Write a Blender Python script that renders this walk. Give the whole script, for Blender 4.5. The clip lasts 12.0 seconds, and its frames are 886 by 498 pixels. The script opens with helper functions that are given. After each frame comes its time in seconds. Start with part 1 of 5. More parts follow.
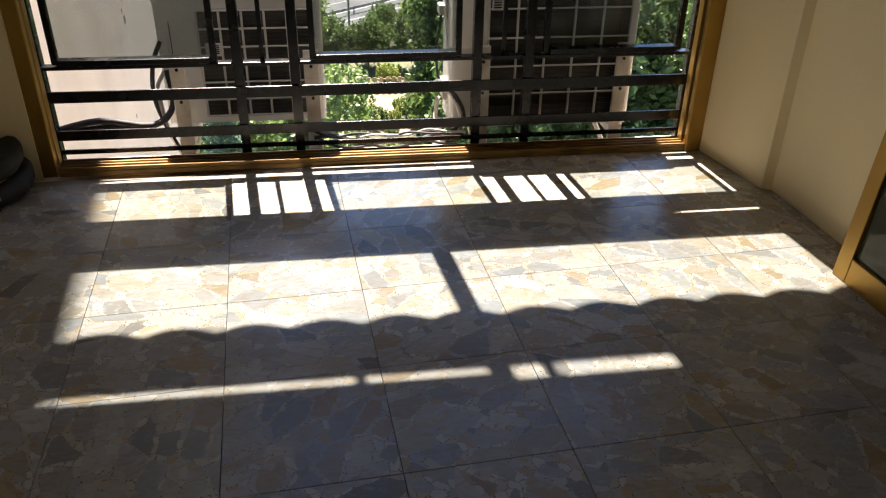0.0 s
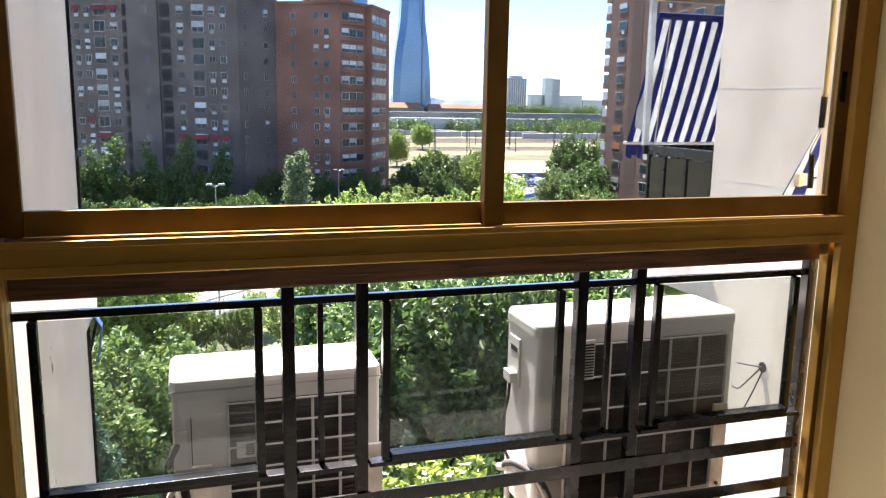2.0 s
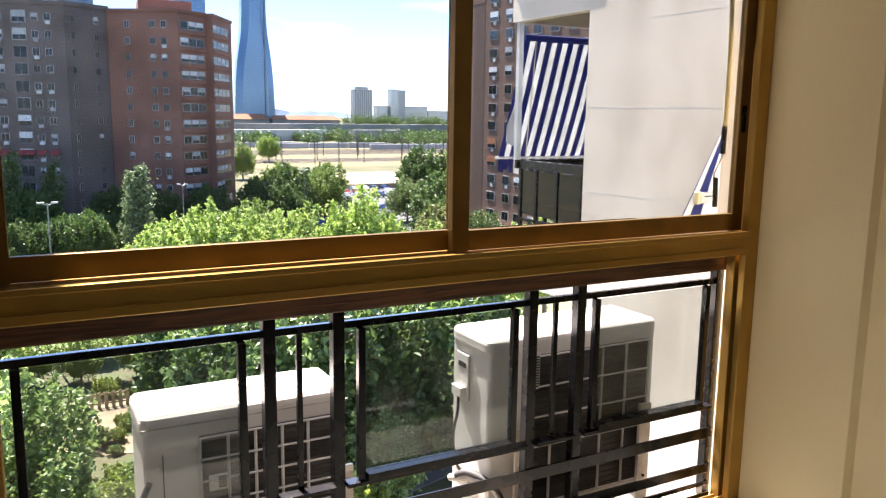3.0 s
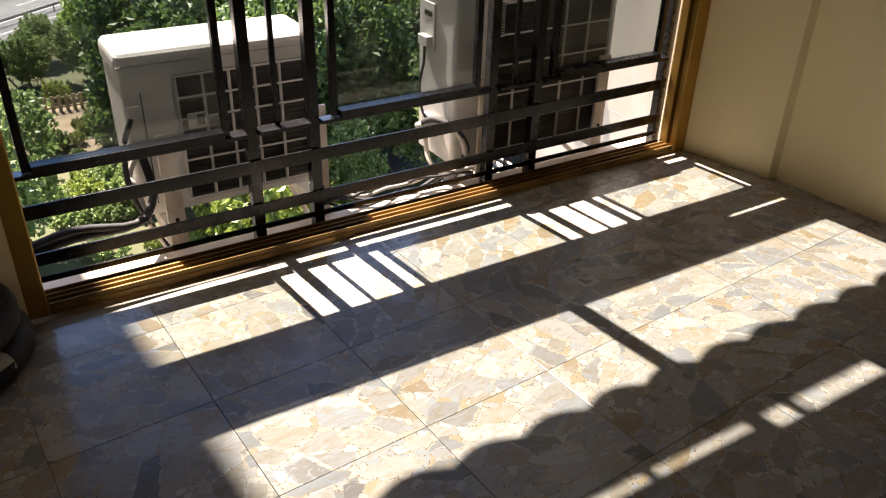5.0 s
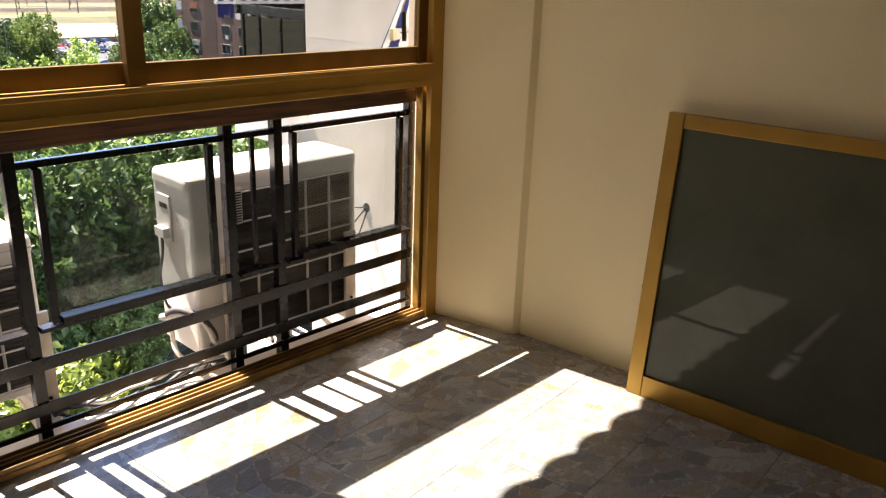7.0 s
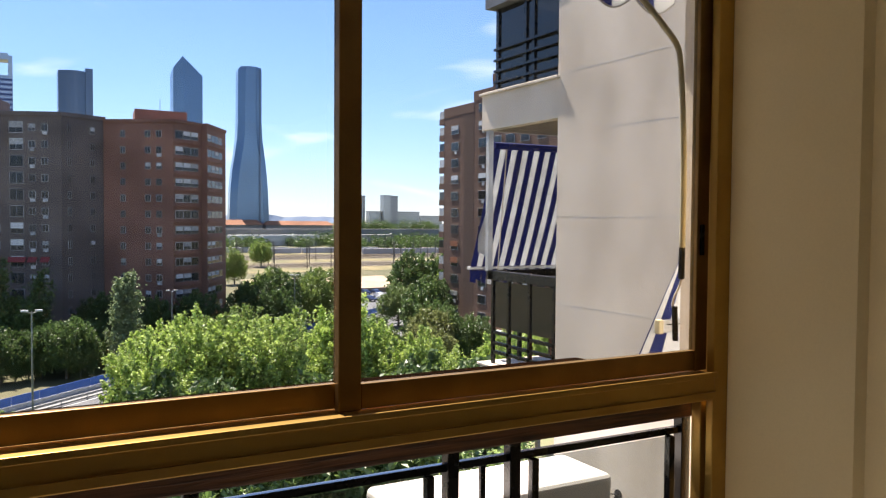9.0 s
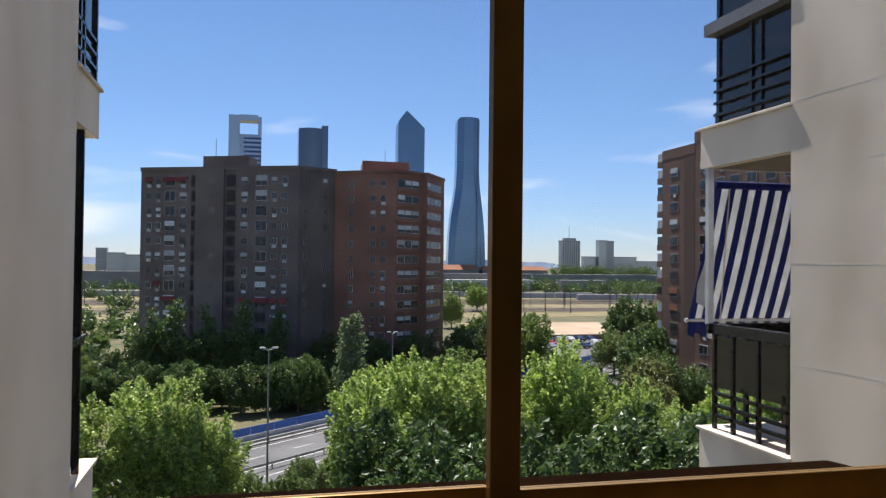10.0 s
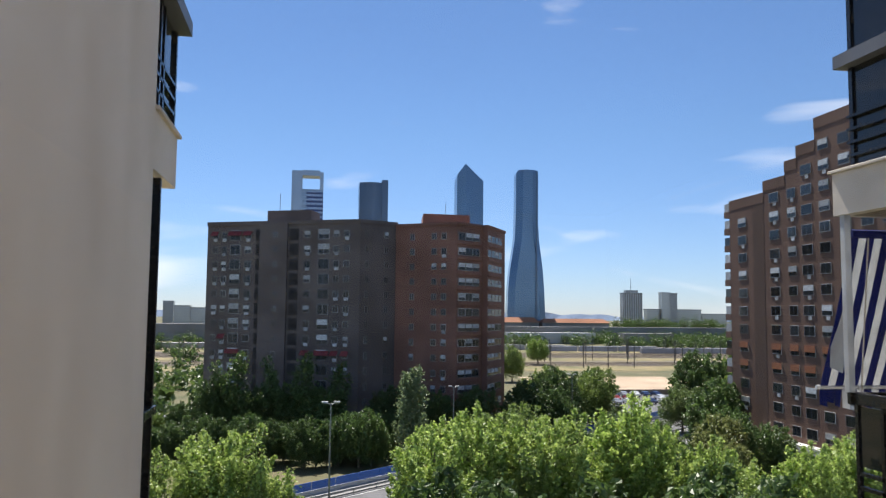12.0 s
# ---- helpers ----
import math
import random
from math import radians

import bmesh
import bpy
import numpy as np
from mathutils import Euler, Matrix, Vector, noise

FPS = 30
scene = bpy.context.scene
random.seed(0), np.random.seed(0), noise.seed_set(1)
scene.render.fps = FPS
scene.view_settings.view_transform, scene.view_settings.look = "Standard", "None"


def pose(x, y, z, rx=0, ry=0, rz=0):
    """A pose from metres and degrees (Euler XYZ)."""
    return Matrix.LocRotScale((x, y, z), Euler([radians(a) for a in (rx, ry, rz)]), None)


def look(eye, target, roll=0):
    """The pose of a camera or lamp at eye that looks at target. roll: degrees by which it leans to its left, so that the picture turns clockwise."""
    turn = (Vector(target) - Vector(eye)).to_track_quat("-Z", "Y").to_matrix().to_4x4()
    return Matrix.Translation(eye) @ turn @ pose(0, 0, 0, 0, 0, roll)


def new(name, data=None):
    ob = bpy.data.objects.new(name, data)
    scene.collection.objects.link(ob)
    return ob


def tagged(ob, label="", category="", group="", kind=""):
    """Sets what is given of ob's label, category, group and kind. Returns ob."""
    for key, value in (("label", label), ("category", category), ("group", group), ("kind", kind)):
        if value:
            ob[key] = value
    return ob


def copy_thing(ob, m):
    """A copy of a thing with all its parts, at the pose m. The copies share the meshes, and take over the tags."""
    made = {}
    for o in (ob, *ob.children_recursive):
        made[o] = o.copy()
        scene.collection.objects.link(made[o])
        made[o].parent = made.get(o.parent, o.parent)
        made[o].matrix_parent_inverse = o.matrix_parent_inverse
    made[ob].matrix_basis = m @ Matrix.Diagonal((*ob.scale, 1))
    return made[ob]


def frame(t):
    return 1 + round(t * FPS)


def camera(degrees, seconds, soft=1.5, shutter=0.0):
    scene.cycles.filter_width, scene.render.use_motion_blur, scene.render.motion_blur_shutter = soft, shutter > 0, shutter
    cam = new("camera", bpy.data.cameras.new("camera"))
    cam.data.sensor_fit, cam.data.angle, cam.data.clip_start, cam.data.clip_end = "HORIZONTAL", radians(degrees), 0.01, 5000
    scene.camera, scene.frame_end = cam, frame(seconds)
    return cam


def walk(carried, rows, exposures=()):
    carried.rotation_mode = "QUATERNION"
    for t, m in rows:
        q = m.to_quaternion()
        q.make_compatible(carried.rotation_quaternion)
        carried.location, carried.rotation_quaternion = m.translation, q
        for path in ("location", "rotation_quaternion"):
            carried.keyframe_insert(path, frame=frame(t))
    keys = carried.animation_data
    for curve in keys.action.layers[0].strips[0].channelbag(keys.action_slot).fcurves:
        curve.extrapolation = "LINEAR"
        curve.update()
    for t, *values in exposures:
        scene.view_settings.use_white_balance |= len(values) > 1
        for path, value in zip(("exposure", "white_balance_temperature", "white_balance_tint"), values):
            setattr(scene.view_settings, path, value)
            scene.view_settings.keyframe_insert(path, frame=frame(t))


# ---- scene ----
cam = camera(57.8, 12.0, 1.2)
PATH = [
    (0, (0.247, 0.154, 1.341), (0.498, 1.868, 0.341), 1.0),
    (0.5, (0.149, 0.395, 1.362), (0.452, 2.214, 0.587), 1.2),
    (1, (0.074, 0.739, 1.393), (0.407, 2.637, 0.856), 1.2),
    (1.5, (-0.125, 0.928, 1.431), (0.256, 2.848, 1.022), 1.1),
    (2, (-0.384, 1.025, 1.497), (0.22, 2.898, 1.137), 1.0),
    (2.5, (-0.58, 1.073, 1.542), (0.265, 2.854, 1.206), 0.9),
    (3, (-0.773, 1.039, 1.567), (0.172, 2.771, 1.239), 0.8),
    (3.5, (-0.893, 1.038, 1.476), (0.067, 2.734, 1.028), 0.9),
    (3.7, (-0.918, 1.042, 1.448), (0.031, 2.712, 0.89), 1.0),
    (5.3, (-0.839, 0.875, 1.385), (0.107, 2.291, 0.336), 0.6),
    (5.5, (-0.806, 0.858, 1.376), (0.204, 2.229, 0.327), 0.6),
    (6, (-0.753, 0.816, 1.387), (0.413, 2.086, 0.373), 1.2),
    (6.5, (-0.719, 0.805, 1.425), (0.566, 2.05, 0.53), 1.6),
    (7, (-0.696, 0.818, 1.511), (0.686, 2.104, 0.853), 2.0),
    (7.2, (-0.689, 0.825, 1.54), (0.724, 2.135, 1.003), 1.9),
    (8.8, (-0.38, 1.288, 1.62), (0.674, 2.986, 1.533), 0.4),
    (9, (-0.301, 1.334, 1.629), (0.67, 3.081, 1.557), 0.4),
    (9.5, (-0.06, 1.511, 1.648), (0.659, 3.377, 1.627), 0.3),
    (10, (-0.012, 1.742, 1.644), (0.465, 3.684, 1.68), 0.6),
    (10.5, (-0.051, 2.006, 1.658), (0.324, 3.969, 1.738), 0.7),
    (11, (-0.082, 2.231, 1.659), (0.27, 4.197, 1.769), 0.6),
    (11.5, (-0.132, 2.409, 1.689), (0.207, 4.375, 1.833), 0.6),
    (12, (-0.198, 2.543, 1.704), (0.133, 4.509, 1.869), 0.6),
]
EXPOSURES = [(0.0, 2.62, 7100, 16), (0.5, 2.65, 7100, 16), (1.0, 2.98, 6900, 17), (2.0, 3.36, 6700, 19), (3.5, 3.36, 7000, 20), (5.5, 2.32, 7400, 19), (6.2, 2.48, 7600, 20), (7.0, 3.24, 7300, 21), (9.0, 2.6, 7200, 21), (9.5, 2.2, 7000, 20), (10.0, 1.98, 6850, 19), (12.0, 2.03, 6850, 18)]
walk(cam, [(t, look(eye, target, roll)) for t, eye, target, roll in PATH], EXPOSURES)

# ---- light ----
SUN_WAY = Vector((0.118, -1.0, -1.59)).normalized()
world = bpy.data.worlds.new("sky")
scene.world = world
world.use_nodes = True
wn, wl = world.node_tree.nodes, world.node_tree.links
back = wn["Background"]
sky = wn.new("ShaderNodeTexSky")
sky.sky_type, sky.sun_disc = "NISHITA", False
sky.sun_elevation = math.asin(-SUN_WAY.z)
sky.sun_rotation = math.atan2(-SUN_WAY.x, -SUN_WAY.y)
sky.air_density, sky.dust_density, sky.ozone_density = 1.0, 0.05, 3.5
coord = wn.new("ShaderNodeTexCoord")
stretch = wn.new("ShaderNodeMapping")
stretch.inputs["Rotation"].default_value = (0, radians(-16), 0)
stretch.inputs["Scale"].default_value = (1.6, 1.6, 9.0)
wisps = wn.new("ShaderNodeTexNoise")
wisps.inputs["Scale"].default_value, wisps.inputs["Detail"].default_value = 1.7, 7
wisps.inputs["Distortion"].default_value = 0.5
ramp = wn.new("ShaderNodeMapRange")
ramp.inputs["From Min"].default_value, ramp.inputs["From Max"].default_value = 0.55, 0.82
cloud = wn.new("ShaderNodeMix")
cloud.data_type = "RGBA"
cloud.inputs["B"].default_value = (10.5, 10.8, 11.2, 1)
wl.new(coord.outputs["Generated"], stretch.inputs["Vector"])
wl.new(stretch.outputs["Vector"], wisps.inputs["Vector"])
wl.new(wisps.outputs["Fac"], ramp.inputs["Value"])
wl.new(ramp.outputs["Result"], cloud.inputs["Factor"])
clear = wn.new("ShaderNodeMix")
clear.data_type, clear.blend_type = "RGBA", "MULTIPLY"
clear.inputs["Factor"].default_value = 1.0
cut, height, haze = wn.new("ShaderNodeSeparateXYZ"), wn.new("ShaderNodeMapRange"), wn.new("ShaderNodeMix")
height.inputs["From Max"].default_value = 0.22
haze.data_type = "RGBA"
haze.inputs["A"].default_value, haze.inputs["B"].default_value = (0.70, 0.82, 1.15, 1), (0.72, 0.89, 1.06, 1)
wl.new(coord.outputs["Generated"], cut.inputs["Vector"])
wl.new(cut.outputs["Z"], height.inputs["Value"])
wl.new(height.outputs["Result"], haze.inputs["Factor"])
wl.new(haze.outputs["Result"], clear.inputs["B"])
wl.new(sky.outputs["Color"], clear.inputs["A"])
wl.new(clear.outputs["Result"], cloud.inputs["A"])
wl.new(cloud.outputs["Result"], back.inputs["Color"])
back.inputs["Strength"].default_value = 0.069
lamp = bpy.data.lights.new("sun", "SUN")
lamp.energy, lamp.angle, lamp.color = 5.0, radians(0.53), (1.0, 0.95, 0.87)
new("sun", lamp).matrix_world = look((0, 0, 60), Vector((0, 0, 60)) + SUN_WAY)


# ---- materials ----
def shader(name):
    m = bpy.data.materials.new(name)
    m.use_nodes = True
    return m, m.node_tree.nodes, m.node_tree.links, m.node_tree.nodes["Principled BSDF"]


def surface(name, base, rough=0.6, metal=0.0, vary=0.18, scale=3.0, grain=60.0, bump=0.15, other=None, each=0.0, spec=0.5, depth=0.004, tall=1.0):
    """A painted or natural surface: broad stains, fine grain and relief; each: how far single pieces differ."""
    m, n, l, p = shader(name)
    geo = n.new("ShaderNodeNewGeometry")
    a, b = n.new("ShaderNodeTexNoise"), n.new("ShaderNodeTexNoise")
    a.inputs["Scale"].default_value, a.inputs["Detail"].default_value = scale, 5
    b.inputs["Scale"].default_value, b.inputs["Detail"].default_value = grain, 3
    l.new(geo.outputs["Position"], b.inputs["Vector"])
    longer = n.new("ShaderNodeVectorMath")
    longer.operation, longer.inputs[1].default_value = "MULTIPLY", (1, 1, 1 / tall)
    l.new(geo.outputs["Position"], longer.inputs[0])
    l.new(longer.outputs["Vector"], a.inputs["Vector"])
    mix = n.new("ShaderNodeMix")
    mix.data_type = "RGBA"
    second = other or tuple(c * (1 - 2.2 * vary) for c in base)
    mix.inputs["A"].default_value, mix.inputs["B"].default_value = (*base, 1), (*second, 1)
    span = n.new("ShaderNodeMapRange")
    span.inputs["From Min"].default_value, span.inputs["From Max"].default_value = 0.38, 0.72
    l.new(a.outputs["Fac"], span.inputs["Value"])
    l.new(span.outputs["Result"], mix.inputs["Factor"])
    hue = n.new("ShaderNodeHueSaturation")
    l.new(mix.outputs["Result"], hue.inputs["Color"])
    tone = n.new("ShaderNodeMapRange")
    tone.inputs["To Min"].default_value, tone.inputs["To Max"].default_value = 1 - vary * 0.6, 1 + vary * 0.6
    l.new(b.outputs["Fac"], tone.inputs["Value"])
    if each:
        info = n.new("ShaderNodeObjectInfo")
        wide = n.new("ShaderNodeMapRange")
        wide.inputs["To Min"].default_value, wide.inputs["To Max"].default_value = 1 - each, 1 + each
        both = n.new("ShaderNodeMath")
        both.operation = "MULTIPLY"
        l.new(info.outputs["Random"], wide.inputs["Value"])
        l.new(wide.outputs["Result"], both.inputs[0])
        l.new(tone.outputs["Result"], both.inputs[1])
        l.new(both.outputs["Value"], hue.inputs["Value"])
    else:
        l.new(tone.outputs["Result"], hue.inputs["Value"])
    l.new(hue.outputs["Color"], p.inputs["Base Color"])
    gloss = n.new("ShaderNodeMapRange")
    gloss.inputs["To Min"].default_value, gloss.inputs["To Max"].default_value = max(0.004, rough - min(0.12, rough * 0.6)), min(1, rough + min(0.12, rough * 0.6))
    l.new(a.outputs["Fac"], gloss.inputs["Value"])
    l.new(gloss.outputs["Result"], p.inputs["Roughness"])
    p.inputs["Metallic"].default_value, p.inputs["Specular IOR Level"].default_value = metal, spec
    if bump:
        relief = n.new("ShaderNodeBump")
        relief.inputs["Strength"].default_value, relief.inputs["Distance"].default_value = bump, depth
        l.new(b.outputs["Fac"], relief.inputs["Height"])
        l.new(relief.outputs["Normal"], p.inputs["Normal"])
    return m


def clear_glass(name, pass_through, gloss=0.035, dust=0.03):
    """A thin pane: lets light through, mirrors a little, with a film of dust."""
    m, n, l, p = shader(name)
    n.remove(p)
    see, shine, film = n.new("ShaderNodeBsdfTransparent"), n.new("ShaderNodeBsdfGlossy"), n.new("ShaderNodeBsdfDiffuse")
    see.inputs["Color"].default_value = (*pass_through, 1)
    shine.inputs["Roughness"].default_value = 0.02
    film.inputs["Color"].default_value = (0.7, 0.7, 0.68, 1)
    geo, spots, level = n.new("ShaderNodeNewGeometry"), n.new("ShaderNodeTexNoise"), n.new("ShaderNodeMapRange")
    spots.inputs["Scale"].default_value, spots.inputs["Detail"].default_value = 7, 8
    level.inputs["From Min"].default_value, level.inputs["From Max"].default_value = 0.45, 0.8
    level.inputs["To Min"].default_value, level.inputs["To Max"].default_value = dust * 0.4, dust * 2.5
    l.new(geo.outputs["Position"], spots.inputs["Vector"])
    l.new(spots.outputs["Fac"], level.inputs["Value"])
    one, two = n.new("ShaderNodeMixShader"), n.new("ShaderNodeMixShader")
    one.inputs["Fac"].default_value = gloss
    l.new(see.outputs["BSDF"], one.inputs[1])
    l.new(shine.outputs["BSDF"], one.inputs[2])
    l.new(level.outputs["Result"], two.inputs["Fac"])
    l.new(one.outputs["Shader"], two.inputs[1])
    l.new(film.outputs["BSDF"], two.inputs[2])
    l.new(two.outputs["Shader"], n["Material Output"].inputs["Surface"])
    return m


def chip_tile(name):
    """Polished tile pressed from large angular marble chips in a pale cement full of small dark grains."""
    m, n, l, p = shader(name)
    geo, info = n.new("ShaderNodeNewGeometry"), n.new("ShaderNodeObjectInfo")

    def node(kind, **sockets):
        k = n.new(kind)
        for key, value in sockets.items():
            k.inputs[key.replace("_", " ")].default_value = value
        return k

    def vector(op, a, b, c=None):
        k = n.new("ShaderNodeVectorMath")
        k.operation = op
        for i, v in enumerate((a, b, c)):
            if isinstance(v, tuple):
                k.inputs[i].default_value = v
            elif v is not None:
                l.new(v, k.inputs[i])
        return k.outputs["Vector"]

    def level(value, a, b, c=0.0, d=1.0):
        k = node("ShaderNodeMapRange", From_Min=a, From_Max=b, To_Min=c, To_Max=d)
        l.new(value, k.inputs["Value"])
        return k.outputs["Result"]

    def mixed(fac, a, b, blend="MIX"):
        k = n.new("ShaderNodeMix")
        k.data_type, k.blend_type = "RGBA", blend
        for key, v in (("Factor", fac), ("A", a), ("B", b)):
            if isinstance(v, (tuple, float)):
                k.inputs[key].default_value = v
            else:
                l.new(v, k.inputs[key])
        return k.outputs["Result"]

    def cells(vec, scale, feature):
        v = n.new("ShaderNodeTexVoronoi")
        v.voronoi_dimensions, v.feature = "2D", feature
        v.inputs["Scale"].default_value = scale
        l.new(vec, v.inputs["Vector"])
        return v

    base = vector("MULTIPLY_ADD", info.outputs["Random"], (37.0, 23.0, 0.0), geo.outputs["Position"])
    small = node("ShaderNodeTexNoise", Scale=26.0, Detail=5.0)
    l.new(base, small.inputs["Vector"])
    rough_edge = vector("MULTIPLY_ADD", small.outputs["Color"], (0.026, 0.026, 0.0), base)
    spin = n.new("ShaderNodeVectorRotate")
    spin.rotation_type = "Z_AXIS"
    l.new(rough_edge, spin.inputs["Vector"])
    l.new(level(info.outputs["Random"], 0.0, 1.0, -1.2, 1.6), spin.inputs["Angle"])
    squeezed = vector("MULTIPLY", spin.outputs["Vector"], (0.66, 1.3, 1.0))
    chips, seams = cells(squeezed, 12.5, "F1"), cells(squeezed, 12.5, "DISTANCE_TO_EDGE")
    split = n.new("ShaderNodeSeparateColor")
    l.new(chips.outputs["Color"], split.inputs["Color"])
    # every chip has one stone of its own, faintly veined
    own = vector("MULTIPLY_ADD", chips.outputs["Color"], (9.0, 7.0, 5.0), base)
    stretch_own = vector("MULTIPLY", own, (1.0, 2.2, 1.0))
    veins = node("ShaderNodeTexNoise", Scale=15.0, Detail=9.0, Roughness=0.68, Distortion=2.0)
    l.new(stretch_own, veins.inputs["Vector"])

    def stones(value):
        ramp_ = n.new("ShaderNodeValToRGB")
        ramp_.color_ramp.interpolation = "CONSTANT"
        stops = [(0.0, (0.23, 0.22, 0.21)), (0.035, (0.41, 0.385, 0.345)), (0.22, (0.31, 0.32, 0.325)), (0.40, (0.46, 0.445, 0.415)), (0.56, (0.405, 0.36, 0.295)), (0.70, (0.35, 0.34, 0.325)), (0.82, (0.44, 0.415, 0.37)), (0.92, (0.37, 0.29, 0.19))]
        while len(ramp_.color_ramp.elements) < len(stops):
            ramp_.color_ramp.elements.new(0.5)
        for spot, (at, c) in zip(ramp_.color_ramp.elements, stops):
            spot.position, spot.color = at, (*c, 1)
        l.new(value, ramp_.inputs["Fac"])
        return ramp_.outputs["Color"]

    veined = mixed(level(veins.outputs["Fac"], 0.50, 0.66, 0.0, 0.7), stones(split.outputs["Red"]), (0.34, 0.255, 0.155, 1.0))
    veined = mixed(level(veins.outputs["Fac"], 0.48, 0.32, 0.0, 0.7), veined, (0.46, 0.455, 0.45, 1.0))
    tone = n.new("ShaderNodeHueSaturation")
    l.new(veined, tone.inputs["Color"])
    l.new(level(split.outputs["Green"], 0.0, 1.0, 0.70, 0.98), tone.inputs["Value"])
    # cement with small chips and dark pits
    bits, bit_seams = cells(rough_edge, 34.0, "F1"), cells(rough_edge, 34.0, "DISTANCE_TO_EDGE")
    bit_split = n.new("ShaderNodeSeparateColor")
    l.new(bits.outputs["Color"], bit_split.inputs["Color"])
    grains = cells(base, 120.0, "F1")
    cement = mixed(level(grains.outputs["Distance"], 0.16, 0.30), (0.12, 0.075, 0.04, 1.0), (0.37, 0.32, 0.255, 1.0))
    cement = mixed(level(bit_seams.outputs["Distance"], 0.05, 0.09), cement, stones(bit_split.outputs["Green"]))
    # chips stand back from the seams by a width of their own
    width = level(split.outputs["Blue"], 0.0, 1.0, 0.004, 0.19)
    gap = n.new("ShaderNodeMath")
    gap.operation = "SUBTRACT"
    l.new(seams.outputs["Distance"], gap.inputs[0])
    l.new(width, gap.inputs[1])
    inside = level(gap.outputs["Value"], 0.0, 0.008)
    l.new(mixed(inside, cement, tone.outputs["Color"]), p.inputs["Base Color"])
    dull = node("ShaderNodeTexNoise", Scale=5.0, Detail=6.0)
    l.new(geo.outputs["Position"], dull.inputs["Vector"])
    l.new(level(dull.outputs["Fac"], 0.2, 0.8, 0.11, 0.34), p.inputs["Roughness"])
    relief = node("ShaderNodeBump", Strength=0.06, Distance=0.002)
    l.new(veins.outputs["Fac"], relief.inputs["Height"])
    l.new(relief.outputs["Normal"], p.inputs["Normal"])
    return m


def long_grain(name, base, other):
    """Stained timber: streaks and cracks that run along x."""
    m, n, l, p = shader(name)
    geo, squash = n.new("ShaderNodeNewGeometry"), n.new("ShaderNodeVectorMath")
    squash.operation, squash.inputs[1].default_value = "MULTIPLY", (2.2, 40.0, 40.0)
    l.new(geo.outputs["Position"], squash.inputs[0])
    streak, knots = n.new("ShaderNodeTexNoise"), n.new("ShaderNodeTexNoise")
    streak.inputs["Scale"].default_value, streak.inputs["Detail"].default_value, streak.inputs["Distortion"].default_value = 1.6, 8, 0.9
    knots.inputs["Scale"].default_value, knots.inputs["Detail"].default_value = 3.0, 4
    l.new(squash.outputs["Vector"], streak.inputs["Vector"])
    l.new(geo.outputs["Position"], knots.inputs["Vector"])
    sum_, span, mix = n.new("ShaderNodeMath"), n.new("ShaderNodeMapRange"), n.new("ShaderNodeMix")
    sum_.operation, sum_.inputs[2].default_value = "MULTIPLY_ADD", 0.0
    sum_.inputs[1].default_value = 0.5
    l.new(knots.outputs["Fac"], sum_.inputs[0])
    l.new(streak.outputs["Fac"], sum_.inputs[2])
    span.inputs["From Min"].default_value, span.inputs["From Max"].default_value = 0.62, 0.92
    l.new(sum_.outputs["Value"], span.inputs["Value"])
    mix.data_type = "RGBA"
    mix.inputs["A"].default_value, mix.inputs["B"].default_value = (*base, 1), (*other, 1)
    l.new(span.outputs["Result"], mix.inputs["Factor"])
    l.new(mix.outputs["Result"], p.inputs["Base Color"])
    p.inputs["Roughness"].default_value = 0.5
    relief = n.new("ShaderNodeBump")
    relief.inputs["Strength"].default_value, relief.inputs["Distance"].default_value = 0.6, 0.004
    l.new(streak.outputs["Fac"], relief.inputs["Height"])
    l.new(relief.outputs["Normal"], p.inputs["Normal"])
    return m


def leaf_stuff(name, base, other, each=0.35):
    """Leaves: tone differs leaf by leaf and tree by tree; some light passes through."""
    m, n, l, p = shader(name)
    geo, info = n.new("ShaderNodeNewGeometry"), n.new("ShaderNodeObjectInfo")
    mix = n.new("ShaderNodeMix")
    mix.data_type = "RGBA"
    mix.inputs["A"].default_value, mix.inputs["B"].default_value = (*base, 1), (*other, 1)
    l.new(geo.outputs["Random Per Island"], mix.inputs["Factor"])
    hue, wide = n.new("ShaderNodeHueSaturation"), n.new("ShaderNodeMapRange")
    wide.inputs["To Min"].default_value, wide.inputs["To Max"].default_value = 1 - each, 1 + each
    l.new(info.outputs["Random"], wide.inputs["Value"])
    l.new(wide.outputs["Result"], hue.inputs["Value"])
    l.new(mix.outputs["Result"], hue.inputs["Color"])
    l.new(hue.outputs["Color"], p.inputs["Base Color"])
    p.inputs["Roughness"].default_value, p.inputs["Specular IOR Level"].default_value = 0.45, 0.5
    thin, both = n.new("ShaderNodeBsdfTranslucent"), n.new("ShaderNodeMixShader")
    l.new(hue.outputs["Color"], thin.inputs["Color"])
    both.inputs["Fac"].default_value = 0.36
    l.new(p.outputs["BSDF"], both.inputs[1])
    l.new(thin.outputs["BSDF"], both.inputs[2])
    l.new(both.outputs["Shader"], n["Material Output"].inputs["Surface"])
    return m


